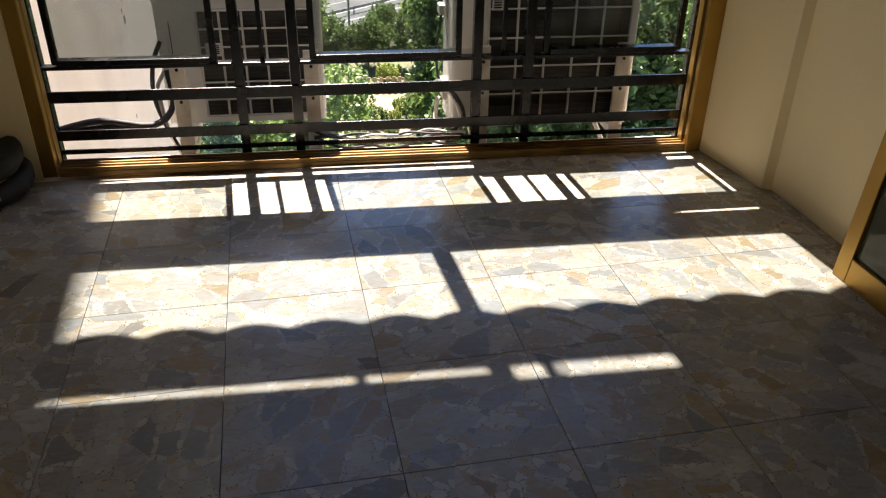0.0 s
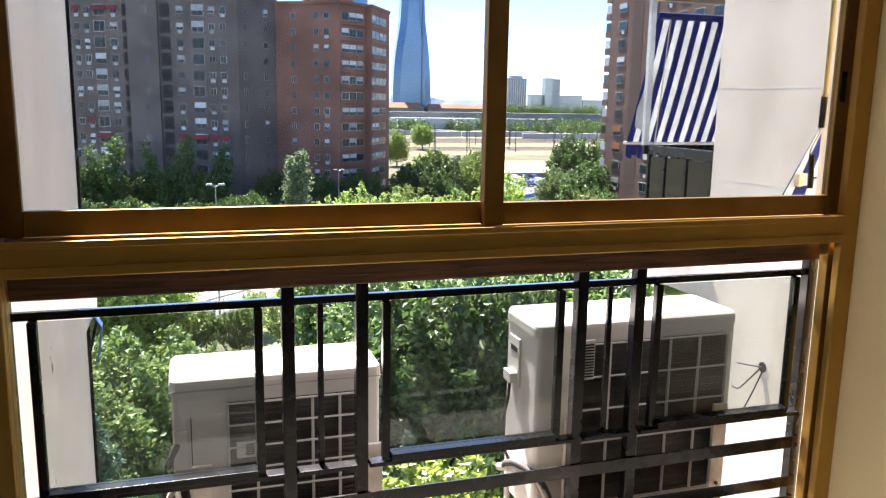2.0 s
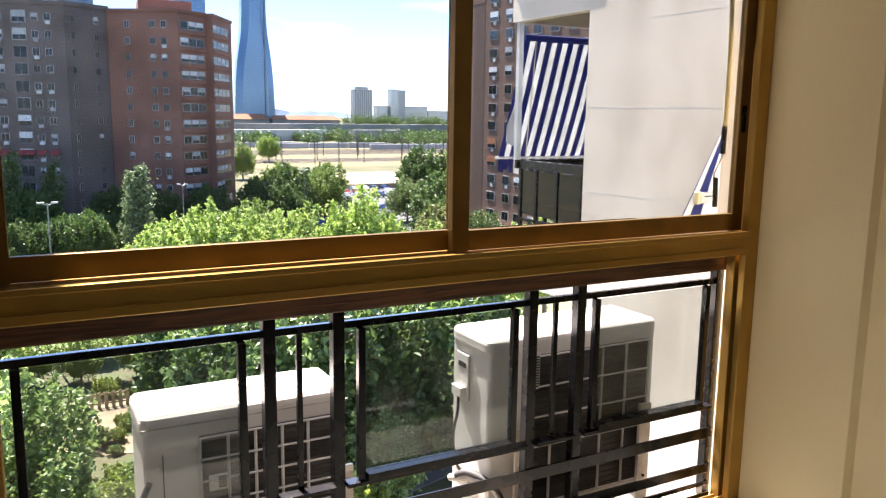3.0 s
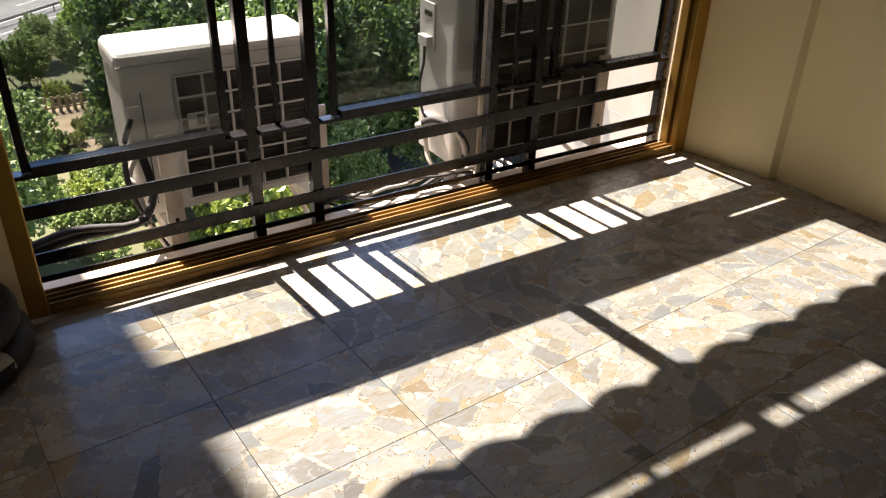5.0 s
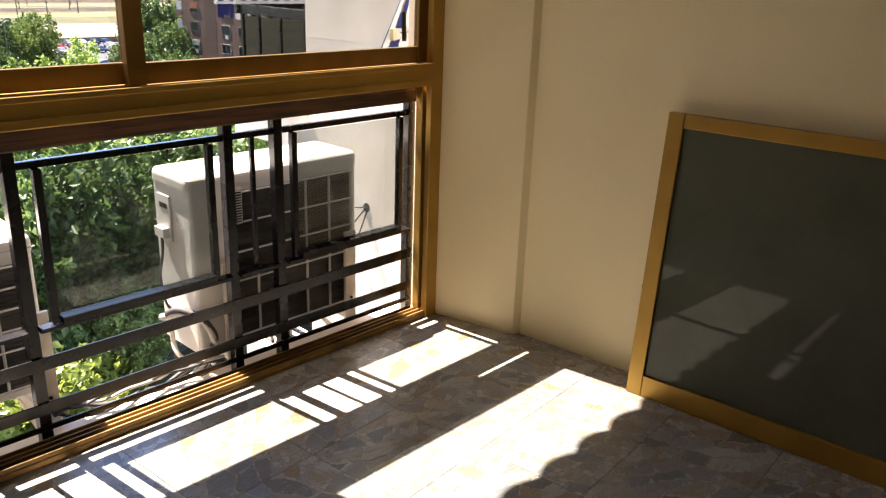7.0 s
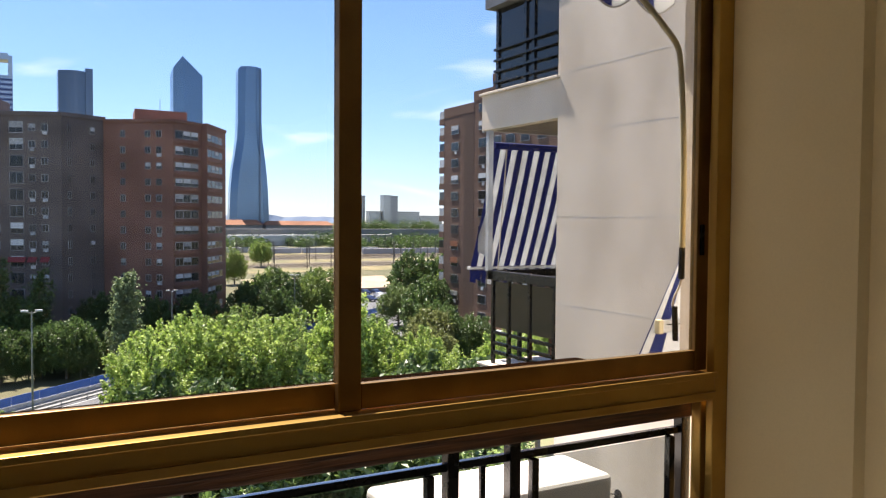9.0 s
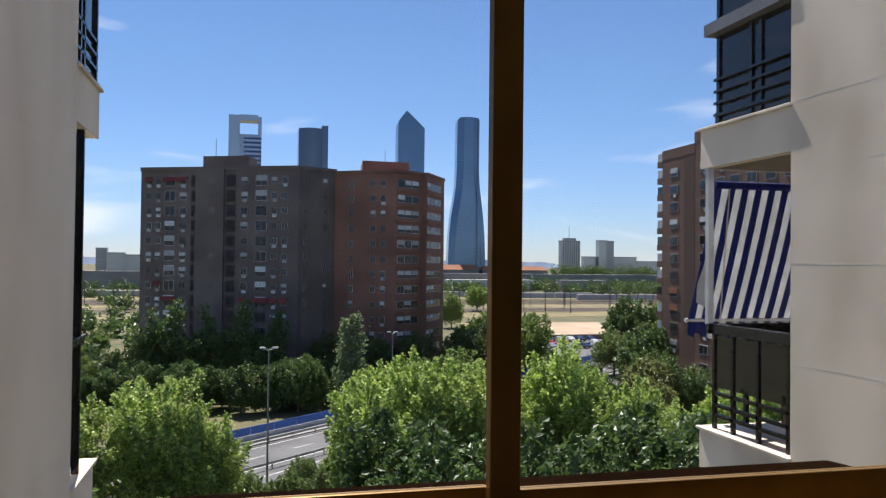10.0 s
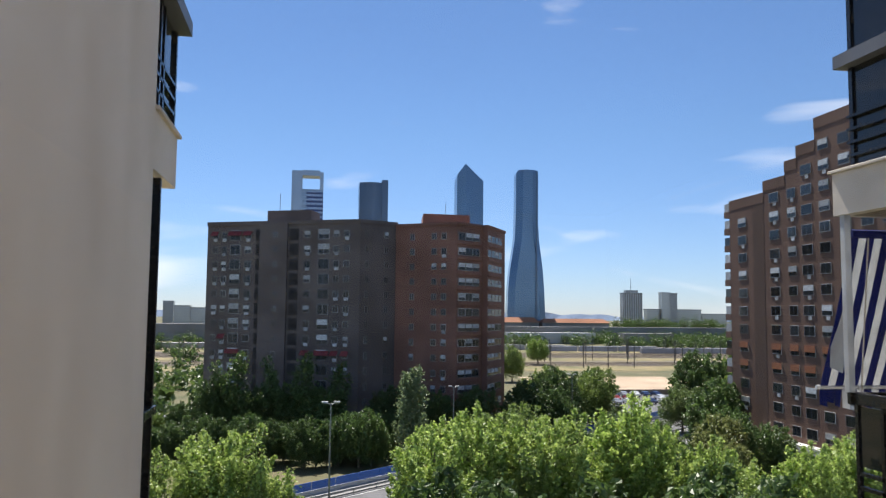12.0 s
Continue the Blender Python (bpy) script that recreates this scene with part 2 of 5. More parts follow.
TILE = chip_tile("polished_chip_tile")
JOINT = surface("cement_joint", (0.24, 0.21, 0.17), 0.8)
CREAM = surface("cream_plaster", (0.90, 0.76, 0.49), 0.7, vary=0.07, scale=1.3, grain=130, bump=0.3, other=(0.85, 0.70, 0.435), depth=0.002, tall=2.5)
CEIL = surface("ceiling_paint", (0.88, 0.86, 0.81), 0.8, vary=0.04, scale=1.5, grain=150)
GOLD = surface("gold_anodised_aluminium", (0.43, 0.26, 0.065), 0.42, 0.75, vary=0.14, scale=5, grain=240, bump=0.05, other=(0.36, 0.20, 0.05))
TRACK = surface("worn_dirty_track", (0.30, 0.18, 0.055), 0.5, 0.5, vary=0.3, scale=9, grain=140, bump=0.1, other=(0.16, 0.10, 0.045))
BRONZE = surface("bronze_aluminium", (0.26, 0.15, 0.05), 0.45, 0.7, vary=0.14, scale=5, grain=240, bump=0.05)
BLACK = surface("black_enamel_iron", (0.007, 0.007, 0.009), 0.26, 0.0, vary=0.3, scale=14, grain=160, bump=0.15, spec=0.4)
WOOD = long_grain("dark_stained_wood", (0.13, 0.055, 0.024), (0.035, 0.016, 0.010))
GLASS = clear_glass("window_glass", (0.62, 0.645, 0.65), dust=0.007)
RAILGLASS = clear_glass("railing_glass", (0.64, 0.67, 0.665), dust=0.035)
DARKGLASS = surface("dark_balcony_glass", (0.016, 0.018, 0.02), 0.02, 0.0, vary=0.1, scale=3, grain=30, bump=0.0, spec=0.4)
TINTED = surface("green_tinted_glass", (0.105, 0.115, 0.09), 0.01, 0.0, vary=0.12, scale=3, grain=30, bump=0.0, spec=0.28)
RUBBER = surface("black_foam", (0.03, 0.03, 0.032), 0.7, vary=0.2, scale=20, grain=120, bump=0.3)
TAPE = surface("grey_tape", (0.42, 0.40, 0.37), 0.55, vary=0.2, scale=15)
OFFWHITE = surface("off_white_sheet_metal", (0.58, 0.575, 0.555), 0.45, vary=0.08, scale=4, grain=90, bump=0.04, other=(0.53, 0.51, 0.47))
COIL = surface("dark_coil_fins", (0.05, 0.047, 0.043), 0.5, 0.4, vary=0.3, scale=10, grain=220, bump=0.6)
WIRE = surface("grille_wire", (0.48, 0.47, 0.45), 0.5, vary=0.1)
BRACKET = surface("weathered_bracket_steel", (0.62, 0.59, 0.53), 0.55, 0.1, vary=0.2, scale=9, other=(0.45, 0.38, 0.30))
STONE = surface("pale_stone_cladding", (0.88, 0.765, 0.625), 0.75, vary=0.09, scale=1.5, grain=70, bump=0.12, other=(0.60, 0.505, 0.40), tall=1.8)
WHITEWALL = surface("white_render", (0.91, 0.79, 0.65), 0.8, vary=0.07, tall=2.2, scale=1.6, grain=90, bump=0.2, other=(0.76, 0.64, 0.51))
# dark brown holding the balcony recesses' shade; also soffit stain and render chips
SHADOWWALL = surface("brown_stain_and_shade", (0.30, 0.24, 0.19), 0.8, vary=0.12)
BLUE = surface("navy_canvas", (0.024, 0.045, 0.23), 0.8, vary=0.12, scale=5, grain=300, bump=0.2)
CANVAS = surface("white_canvas", (0.76, 0.77, 0.77), 0.8, vary=0.08, scale=5, grain=300, bump=0.2)
for cloth in (BLUE, CANVAS):
    n, l = cloth.node_tree.nodes, cloth.node_tree.links
    p, thin, both = n["Principled BSDF"], n.new("ShaderNodeBsdfTranslucent"), n.new("ShaderNodeMixShader")
    l.new(p.inputs["Base Color"].links[0].from_socket, thin.inputs["Color"])
    both.inputs["Fac"].default_value = 0.45
    l.new(p.outputs["BSDF"], both.inputs[1])
    l.new(thin.outputs["BSDF"], both.inputs[2])
    l.new(both.outputs["Shader"], n["Material Output"].inputs["Surface"])
YELLOWED = surface("yellowed_white_paint", (0.66, 0.57, 0.36), 0.5, vary=0.15, scale=8)
POT = surface("terracotta", (0.42, 0.16, 0.08), 0.7, vary=0.15, scale=10)
CITYGLASS = surface("dark_window_glass", (0.028, 0.034, 0.038), 0.12, 0.0, vary=0.2, scale=0.3, bump=0, each=0.6, spec=0.35)


# ---- building helpers ----
def box(bm, x0, x1, y0, y1, z0, z1, bevel=0.0):
    m = Matrix.LocRotScale(((x0 + x1) / 2, (y0 + y1) / 2, (z0 + z1) / 2), None, (abs(x1 - x0), abs(y1 - y0), abs(z1 - z0)))
    made = bmesh.ops.create_cube(bm, size=1, matrix=m)
    if bevel:
        edges = list({e for v in made["verts"] for e in v.link_edges})
        bmesh.ops.bevel(bm, geom=edges, offset=bevel, segments=2, affect="EDGES", profile=0.5)
    return bm


def boxed(*args, **kw):
    return box(bmesh.new(), *args, **kw)


def prism(bm, outline, z0, z1):
    """An upright prism over a plan outline."""
    low = [bm.verts.new((x, y, z0)) for x, y in outline]
    top = [bm.verts.new((x, y, z1)) for x, y in outline]
    bm.faces.new(low[::-1])
    bm.faces.new(top)
    for i in range(len(outline)):
        j = (i + 1) % len(outline)
        bm.faces.new((low[i], low[j], top[j], top[i]))
    bmesh.ops.recalc_face_normals(bm, faces=bm.faces)
    return bm


def rod(bm, a, b, r0, r1=None, sides=8):
    """A tapered round bar from a to b."""
    a, b = Vector(a), Vector(b)
    way = b - a
    turn = way.to_track_quat("Z", "Y").to_matrix().to_4x4()
    bmesh.ops.create_cone(bm, cap_ends=True, segments=sides, radius1=r0, radius2=r0 if r1 is None else r1, depth=way.length,
                          matrix=Matrix.Translation((a + b) / 2) @ turn)
    return bm


def tube(bm, points, r, sides=10, rings=6):
    """A smooth round hose through the points."""
    pts = [Vector(p) for p in points]
    line = []
    for i in range(len(pts) - 1):
        p0, p1, p2, p3 = pts[max(i - 1, 0)], pts[i], pts[i + 1], pts[min(i + 2, len(pts) - 1)]
        for k in range(rings):
            s = k / rings
            line.append(0.5 * ((2 * p1) + (p2 - p0) * s + (2 * p0 - 5 * p1 + 4 * p2 - p3) * s * s + (3 * p1 - p0 - 3 * p2 + p3) * s ** 3))
    line.append(pts[-1])
    loops, side = [], Vector((0, 0, 1))
    for i, p in enumerate(line):
        way = (line[min(i + 1, len(line) - 1)] - line[max(i - 1, 0)]).normalized()
        u = way.cross(Vector((0.31, 0.17, 0.94))).normalized()
        w = way.cross(u)
        loops.append([bm.verts.new(p + r * (math.cos(2 * math.pi * k / sides) * u + math.sin(2 * math.pi * k / sides) * w)) for k in range(sides)])
    for a, b in zip(loops, loops[1:]):
        for k in range(sides):
            bm.faces.new((a[k], a[(k + 1) % sides], b[(k + 1) % sides], b[k])).smooth = True
    bm.faces.new(loops[0][::-1])
    bm.faces.new(loops[-1])
    return bm


def finish(name, bm, material):
    me = bpy.data.meshes.new(name)
    bm.to_mesh(me)
    bm.free()
    me.materials.append(material)
    return new(name, me)


def thing(name, at, label, category, group="", kind=""):
    ob = new(name)
    ob.location, ob.empty_display_size = at, 0.1
    return tagged(ob, label, category, group, kind)


def part(name, bm, material, parent, label=""):
    """One mesh, modelled at its place in the world, under a thing or a part."""
    ob = finish(name, bm, material)
    ob.parent = parent
    if parent.data is None:
        ob.matrix_parent_inverse = Matrix.Translation(parent.location).inverted()
    return tagged(ob, label)


def solid(name, bm, material, label, category, group="", kind=""):
    return tagged(finish(name, bm, material), label, category, group, kind)


# ---- the room ----
# floor: concrete bed with the tiles on it
floor = solid("floor", boxed(-1.75, 2.45, -2.6, 3.16, -0.3, -0.012), JOINT, "polished floor of grey and ochre marble-chip tiles", "floor", kind="structure")


RW = [(1.793, 3.18), (1.880, 2.78), (1.914, 2.766), (2.30, -2.5)]
bm = prism(bmesh.new(), [(1.793, 3.29), *RW, (2.5, -2.5), (2.5, 3.29)], -0.01, 2.56)
solid("wall_east", bm, CREAM, "cream plastered wall with a shallow pier beside the window", "wall", kind="structure")
solid("wall_west", boxed(-1.72, -1.5, -2.5, 3.29, -0.01, 2.56), CREAM, "plain cream plastered wall", "wall", kind="structure")
solid("wall_south", boxed(-1.5, 2.31, -2.72, -2.5, -0.01, 2.56), CREAM, "plain cream plastered wall", "wall", kind="structure")
solid("wall_north", boxed(-1.5, -0.882, 3.165, 3.29, -0.01, 2.56), CREAM, "cream plastered wall strip beside the window", "wall", kind="structure")
solid("ceiling", boxed(-1.75, 2.5, -2.72, 3.29, 2.56, 2.8), CEIL, "plain white painted ceiling", "ceiling", kind="structure")

# window: gold aluminium frame, open below, two sliding sashes above
window = thing("window_1", (0.46, 3.2, 0), "gold-brown aluminium window with two sliding sashes above an open bay", "window", kind="structure")
part("left_jamb", box(boxed(-0.882, -0.825, 3.168, 3.20, 0, 2.5, bevel=0.004), -0.882, -0.846, 3.20, 3.285, 0, 2.5, bevel=0.003), GOLD, window)
part("left_stop", boxed(-0.846, -0.826, 3.215, 3.255, 0.03, 1.05, bevel=0.003), GOLD, window)
part("right_jamb", box(boxed(1.727, 1.793, 3.168, 3.20, 0, 2.5, bevel=0.004), 1.752, 1.793, 3.20, 3.285, 0, 2.5, bevel=0.003), GOLD, window)
part("right_stop", boxed(1.722, 1.752, 3.215, 3.255, 0.03, 1.05, bevel=0.003), GOLD, window)
bm = boxed(-0.825, 1.727, 3.178, 3.285, -0.005, 0.016, bevel=0.003)
for y in (3.184, 3.212, 3.238, 3.266):
    box(bm, -0.825, 1.727, y - 0.003, y + 0.003, 0.016, 0.032, bevel=0.0015)
part("bottom_track", bm, TRACK, window, "worn gold aluminium bottom track with ridges")
bm = boxed(-0.825, 1.727, 3.162, 3.285, 1.052, 1.138, bevel=0.004)
box(bm, -0.825, 1.727, 3.150, 3.158, 1.128, 1.146, bevel=0.002)
box(bm, -0.825, 1.727, 3.154, 3.158, 1.075, 1.081)
part("transom", bm, GOLD, window)
part("head", boxed(-0.825, 1.727, 3.168, 3.285, 2.42, 2.5, bevel=0.004), GOLD, window)


def sash(name, x0, x1, y0, y1, wide0, wide1):
    """A sliding sash; wide0, wide1: its stiles."""
    s = part(name, boxed(x0, x0 + wide0, y0, y1, 1.14, 2.42, bevel=0.003), BRONZE, window)
    part("stile", boxed(x1 - wide1, x1, y0, y1, 1.14, 2.42, bevel=0.003), BRONZE, s)
    part("bottom_rail", boxed(x0 + wide0, x1 - wide1, y0 + 0.002, y1 - 0.002, 1.142, 1.208, bevel=0.003), BRONZE, s)
    part("top_rail", boxed(x0 + wide0, x1 - wide1, y0 + 0.002, y1 - 0.002, 2.36, 2.418, bevel=0.003), BRONZE, s)
    part("pane", boxed(x0 + wide0, x1 - wide1, (y0 + y1) / 2 - 0.002, (y0 + y1) / 2 + 0.002, 1.208, 2.36), GLASS, s)
    return s


s = sash("left_sash", -0.842, 0.468, 3.252, 3.278, 0.062, 0.012)
s = sash("right_sash", 0.448, 1.748, 3.218, 3.248, 0.062, 0.054)
part("latch", boxed(1.704, 1.719, 3.208, 3.218, 1.52, 1.62, bevel=0.003), BLACK, s, "black latch")
# own floor edge and facade
solid("floor_edge", boxed(-1.3, 4.6, 3.16, 3.42, -0.42, -0.03), WHITEWALL, "white rendered edge of the floor slab under the window", "slab", kind="structure")

# railing: iron posts and flats, three glass panes, wooden handrail
rail = thing("railing", (0.45, 3.33, 0), "black iron railing with three glass panes and flat bars", "railing")
RY0, RY1 = 3.312, 3.352
for x0, x1 in ((-0.135, -0.097), (0.085, 0.123), (0.82, 0.858), (1.035, 1.073), (1.738, 1.778), (-0.875, -0.84)):
    part("post", boxed(x0, x1, RY0, RY1, -0.02, 0.965, bevel=0.003), BLACK, rail)
part("top_bar", boxed(-0.875, 1.76, 3.322, 3.344, 0.905, 0.928, bevel=0.002), BLACK, rail)
for x in (-0.02, 0.948):
    part("thin_bar", boxed(x - 0.009, x + 0.009, 3.325, 3.341, 0.40, 0.905, bevel=0.002), BLACK, rail)
for x0, x1 in ((-0.84, -0.135), (-0.097, 0.085), (0.123, 0.82), (0.858, 1.035), (1.073, 1.738)):
    part("mid_bar", boxed(x0, x1, 3.290, 3.335, 0.384, 0.398, bevel=0.002), BLACK, rail)
for z0, z1 in ((0.250, 0.296), (0.094, 0.136), (0.036, 0.056), (-0.026, 0.004)):
    part("flat_bar", boxed(-0.875, 1.76, 3.3045, 3.3115, z0, z1, bevel=0.0015), BLACK, rail)
for x0, x1 in ((-0.80, -0.19), (0.165, 0.77), (1.108, 1.695)):
    f = part("pane_frame", boxed(x0, x0 + 0.024, 3.30, 3.326, 0.402, 0.905, bevel=0.002), BLACK, rail)
    part("frame_side", boxed(x1 - 0.024, x1, 3.30, 3.326, 0.402, 0.905, bevel=0.002), BLACK, f)
    part("frame_foot", boxed(x0 + 0.024, x1 - 0.024, 3.278, 3.326, 0.402, 0.424, bevel=0.002), BLACK, f)
    part("glass_pane", boxed(x0 + 0.024, x1 - 0.024, 3.311, 3.315, 0.424, 0.905), RAILGLASS, f)
bm = bmesh.new()
hoops = [[bm.verts.new((x, y, z)) for y, z in ((3.292, 0.967), (3.358, 0.965), (3.362, 0.972), (3.362, top), (3.29, 1.046), (3.29, 0.972))] for x, top in ((-0.852, 1.192), (0.3, 1.192), (1.32, 1.192), (1.42, 1.166), (1.772, 1.160))]
bm.faces.new(hoops[0])
bm.faces.new(hoops[-1][::-1])
for a, b in zip(hoops, hoops[1:]):
    for k in range(6):
        bm.faces.new((a[k], b[k], b[(k + 1) % 6], a[(k + 1) % 6]))
bmesh.ops.recalc_face_normals(bm, faces=bm.faces)
part("handrail", bm, WOOD, rail, "dark stained wooden handrail")
# leaning spare sash
lean = math.atan2(0.078, 1.06)
spare = thing("spare_window_sash", (1.83, 2.15, 0), "gold aluminium window sash with dark glass leaning on the wall", "window sash")
L, HGT, FW = 1.22, 1.07, 0.06
for nm, u0, u1, v0, v1, y0, y1, mt in (("side_stile", 0, FW, 0, HGT, 0, 0.035, GOLD), ("side_stile", L - FW, L, 0, HGT, 0, 0.035, GOLD),
                                       ("bottom_rail", FW, L - FW, 0, 0.085, 0.001, 0.034, GOLD), ("top_rail", FW, L - FW, HGT - 0.05, HGT, 0.001, 0.034, GOLD),
                                       ("tinted_pane", FW, L - FW, 0.085, HGT - 0.05, 0.014, 0.02, TINTED), ("screw", -0.006, 0, 0.42, 0.43, 0.012, 0.022, BLACK)):
    o = finish(nm, boxed(u0, u1, y0, y1, v0, v1, bevel=0.003 if mt is GOLD else 0), mt)
    o.parent = spare
spare.matrix_basis = pose(1.808, 2.162, 0.001, 0, 0, -86.5) @ pose(0, 0, 0, -math.degrees(lean), 0, 0)

# insulated refrigerant hoses on the floor
for i, (dz, dx) in enumerate(((0.042, 0.0), (0.126, -0.02))):
    hose = thing("insulated_hose", (-1.0 + dx, 3.0, 0), "black foam-wrapped air-conditioning hose curving over the floor", "hose", "hoses by the window")
    pts = [(-1.5, 2.62 + dx, dz), (-1.25, 2.74, dz), (-1.03 + dx, 2.86, dz), (-0.93 + dx, 2.98, dz), (-0.92 + dx, 3.08, dz + 0.01), (-0.95 + dx, 3.155, dz + 0.02)]
    part("foam_sleeve", tube(bmesh.new(), pts, 0.041), RUBBER, hose)
    part("tape_band", tube(bmesh.new(), [(-1.22, 2.75, dz + 0.006), (-1.13, 2.80, dz + 0.007), (-1.035 + dx, 2.855, dz + 0.006), (-0.965 + dx, 2.92, dz + 0.005)], 0.038), TAPE, hose, "grey tape over the foam")

# ---- outside the window: units, arm awning ----


def bracket(x, top):
    b = thing("bracket", (x, 3.42, -0.1), "weathered white steel bracket with bolt holes carrying an air-conditioning unit", "bracket", "brackets of the outdoor units")
    part("upright", boxed(x - 0.03, x + 0.03, 3.425, 3.44, -0.16, top, bevel=0.002), BRACKET, b)
    part("shelf_arm", boxed(x - 0.02, x + 0.02, 3.44, 3.9, -0.02, 0.02, bevel=0.002), BRACKET, b)
    bm = rod(bmesh.new(), (x, 3.44, -0.15), (x, 3.84, -0.02), 0.012)
    part("strut", bm, BRACKET, b)
    for z in (0.085, 0.20, 0.335):
        part("bolt", rod(bmesh.new(), (x, 3.418, z), (x, 3.426, z), 0.007, sides=6), BLACK, b)


for x, top in ((-0.37, 0.39), (0.165, 0.40), (0.885, 0.40), (1.50, 0.40)):
    bracket(x, top)


def rounded(outline, cut=0.03):
    """An outline with its corners cut round."""
    out = []
    for i, p in enumerate(outline):
        p, a, b = Vector(p), Vector(outline[i - 1]), Vector(outline[(i + 1) % len(outline)])
        u, w = p + (a - p).normalized() * cut, p + (b - p).normalized() * cut
        for s in (0, 0.25, 0.5, 0.75, 1):
            q = (1 - s) ** 2 * u + 2 * s * (1 - s) * p + s * s * w
            out.append((q.x, q.y))
    return out


def outdoor_unit(outline, z0, z1, lid, gx0, gx1, columns, rows, label):
    """Air-conditioning unit seen from its coil side."""
    xs, ys = [p[0] for p in outline], [p[1] for p in outline]
    front = min(ys)
    u = thing("outdoor_unit", (sum(xs) / len(xs), front, z0), label, "air conditioner", "outdoor units under the window")
    part("body", prism(bmesh.new(), rounded(outline, 0.02), z0, z1), OFFWHITE, u)
    mid = Vector((sum(xs) / len(xs), sum(ys) / len(ys)))
    wide = [tuple(mid + (Vector(p) - mid) * 1.02) for p in outline]
    bm = prism(bmesh.new(), rounded(wide, 0.035), z1, z1 + lid)
    top = [e for e in bm.edges if all(abs(v.co.z - z1 - lid) < 1e-5 for v in e.verts)]
    bmesh.ops.bevel(bm, geom=top, offset=lid * 0.45, segments=3, affect="EDGES", profile=0.5)
    part("lid", bm, OFFWHITE, u)
    g0, g1 = z0 + 0.035, z1 - 0.03
    coil = part("coil", boxed(gx0, gx1, front - 0.004, front + 0.012, g0, g1), COIL, u, "dark finned coil")
    for i in range(columns + 1):
        x = gx0 + (gx1 - gx0) * i / columns
        part("grille_bar", rod(bmesh.new(), (x, front - 0.014, g0), (x, front - 0.014, g1), 0.0055, sides=6), WIRE, u)
    for i in range(rows + 1):
        z = g0 + (g1 - g0) * i / rows
        part("grille_wire", rod(bmesh.new(), (gx0, front - 0.02, z), (gx1, front - 0.02, z), 0.004, sides=6), WIRE, u)
    bm = bmesh.new()
    for k in range(26):
        z = g0 + (g1 - g0) * (k + 0.5) / 26
        box(bm, gx0 + 0.004, gx1 - 0.004, front - 0.007, front - 0.004, z - 0.0035, z + 0.0035)
    tagged(part("fin_pack", bm, COIL, u), kind="stuff")
    return u


u = outdoor_unit([(-0.455, 3.55), (0.215, 3.55), (0.215, 3.82), (-0.455, 3.82)], 0.06, 0.572, 0.06, -0.286, 0.165, 5, 6, "old off-white outdoor air-conditioning unit with a rounded lid on brackets")
bm = boxed(-0.262, -0.2, 3.528, 3.536, 0.355, 0.41, bevel=0.003)
plate = part("vent_plate", bm, OFFWHITE, u, "off-white plate with slots")
bm = bmesh.new()
for k in range(5):
    box(bm, -0.252 + 0.02, -0.206, 3.525, 3.528, 0.366 + 0.008 * k, 0.370 + 0.008 * k)
part("slotted_insert", bm, BLACK, plate)
part("seam", boxed(-0.40, -0.397, 3.547, 3.55, 0.1, 0.5), RUBBER, u)
part("lid_seam", boxed(-0.462, 0.222, 3.541, 3.544, 0.588, 0.592), TAPE, u)
part("service_cover", boxed(-0.45, -0.41, 3.540, 3.549, 0.33, 0.46, bevel=0.003), OFFWHITE, u)
part("screw", rod(bmesh.new(), (-0.305, 3.552, 0.50), (-0.305, 3.545, 0.50), 0.006, sides=6), BRACKET, u)
for k in range(2):
    part("pipe", tube(bmesh.new(), [(-0.44, 3.545, 0.42 - 0.12 * k), (-0.48, 3.53, 0.33 - 0.1 * k), (-0.49 + 0.02 * k, 3.50, 0.2), (-0.45, 3.47, 0.07), (-0.40, 3.46, -0.05)], 0.010, 8), TAPE if k else RUBBER, u, "thin drooping pipe")
u = outdoor_unit([(0.755, 3.46), (1.562, 3.46), (1.562, 3.745), (0.755, 3.745)], 0.03, 0.70, 0.05, 0.905, 1.52, 5, 5, "off-white outdoor air-conditioning unit with a wire grille on brackets")
plate = part("vent_plate", boxed(0.915, 0.96, 3.432, 3.440, 0.545, 0.69, bevel=0.003), OFFWHITE, u, "yellowed slotted vent plate")
bm = bmesh.new()
for k in range(12):
    box(bm, 0.92, 0.955, 3.429, 3.432, 0.555 + 0.0105 * k, 0.560 + 0.0105 * k)
part("slotted_insert", bm, BLACK, plate)
low_unit = outdoor_unit([(-1.24, 8.32), (-0.95, 8.32), (-0.95, 8.85), (-1.24, 8.85)], -3.0, -2.45, 0.03, -1.21, -0.98, 3, 6, "small white outdoor air-conditioning unit on the balcony below")
part("wall_bracket", boxed(-1.25, -0.97, 8.36, 8.8, -3.06, -3.0, bevel=0.004), BRACKET, low_unit)
way = Vector((0, -1, 0))
out = Vector((-1, 0, 0))


def on_side(nm, a0, a1, z0, z1, proud, mt, parent, label=""):
    bm = boxed(a0, a1, -proud, 0, z0, z1, bevel=0.003)
    bm.transform(Matrix(((way.x, -out.x, 0, 0.755), (way.y, -out.y, 0, 3.73), (0, 0, 1, 0), (0, 0, 0, 1))))
    bmesh.ops.recalc_face_normals(bm, faces=bm.faces)
    return part(nm, bm, mt, parent, label)


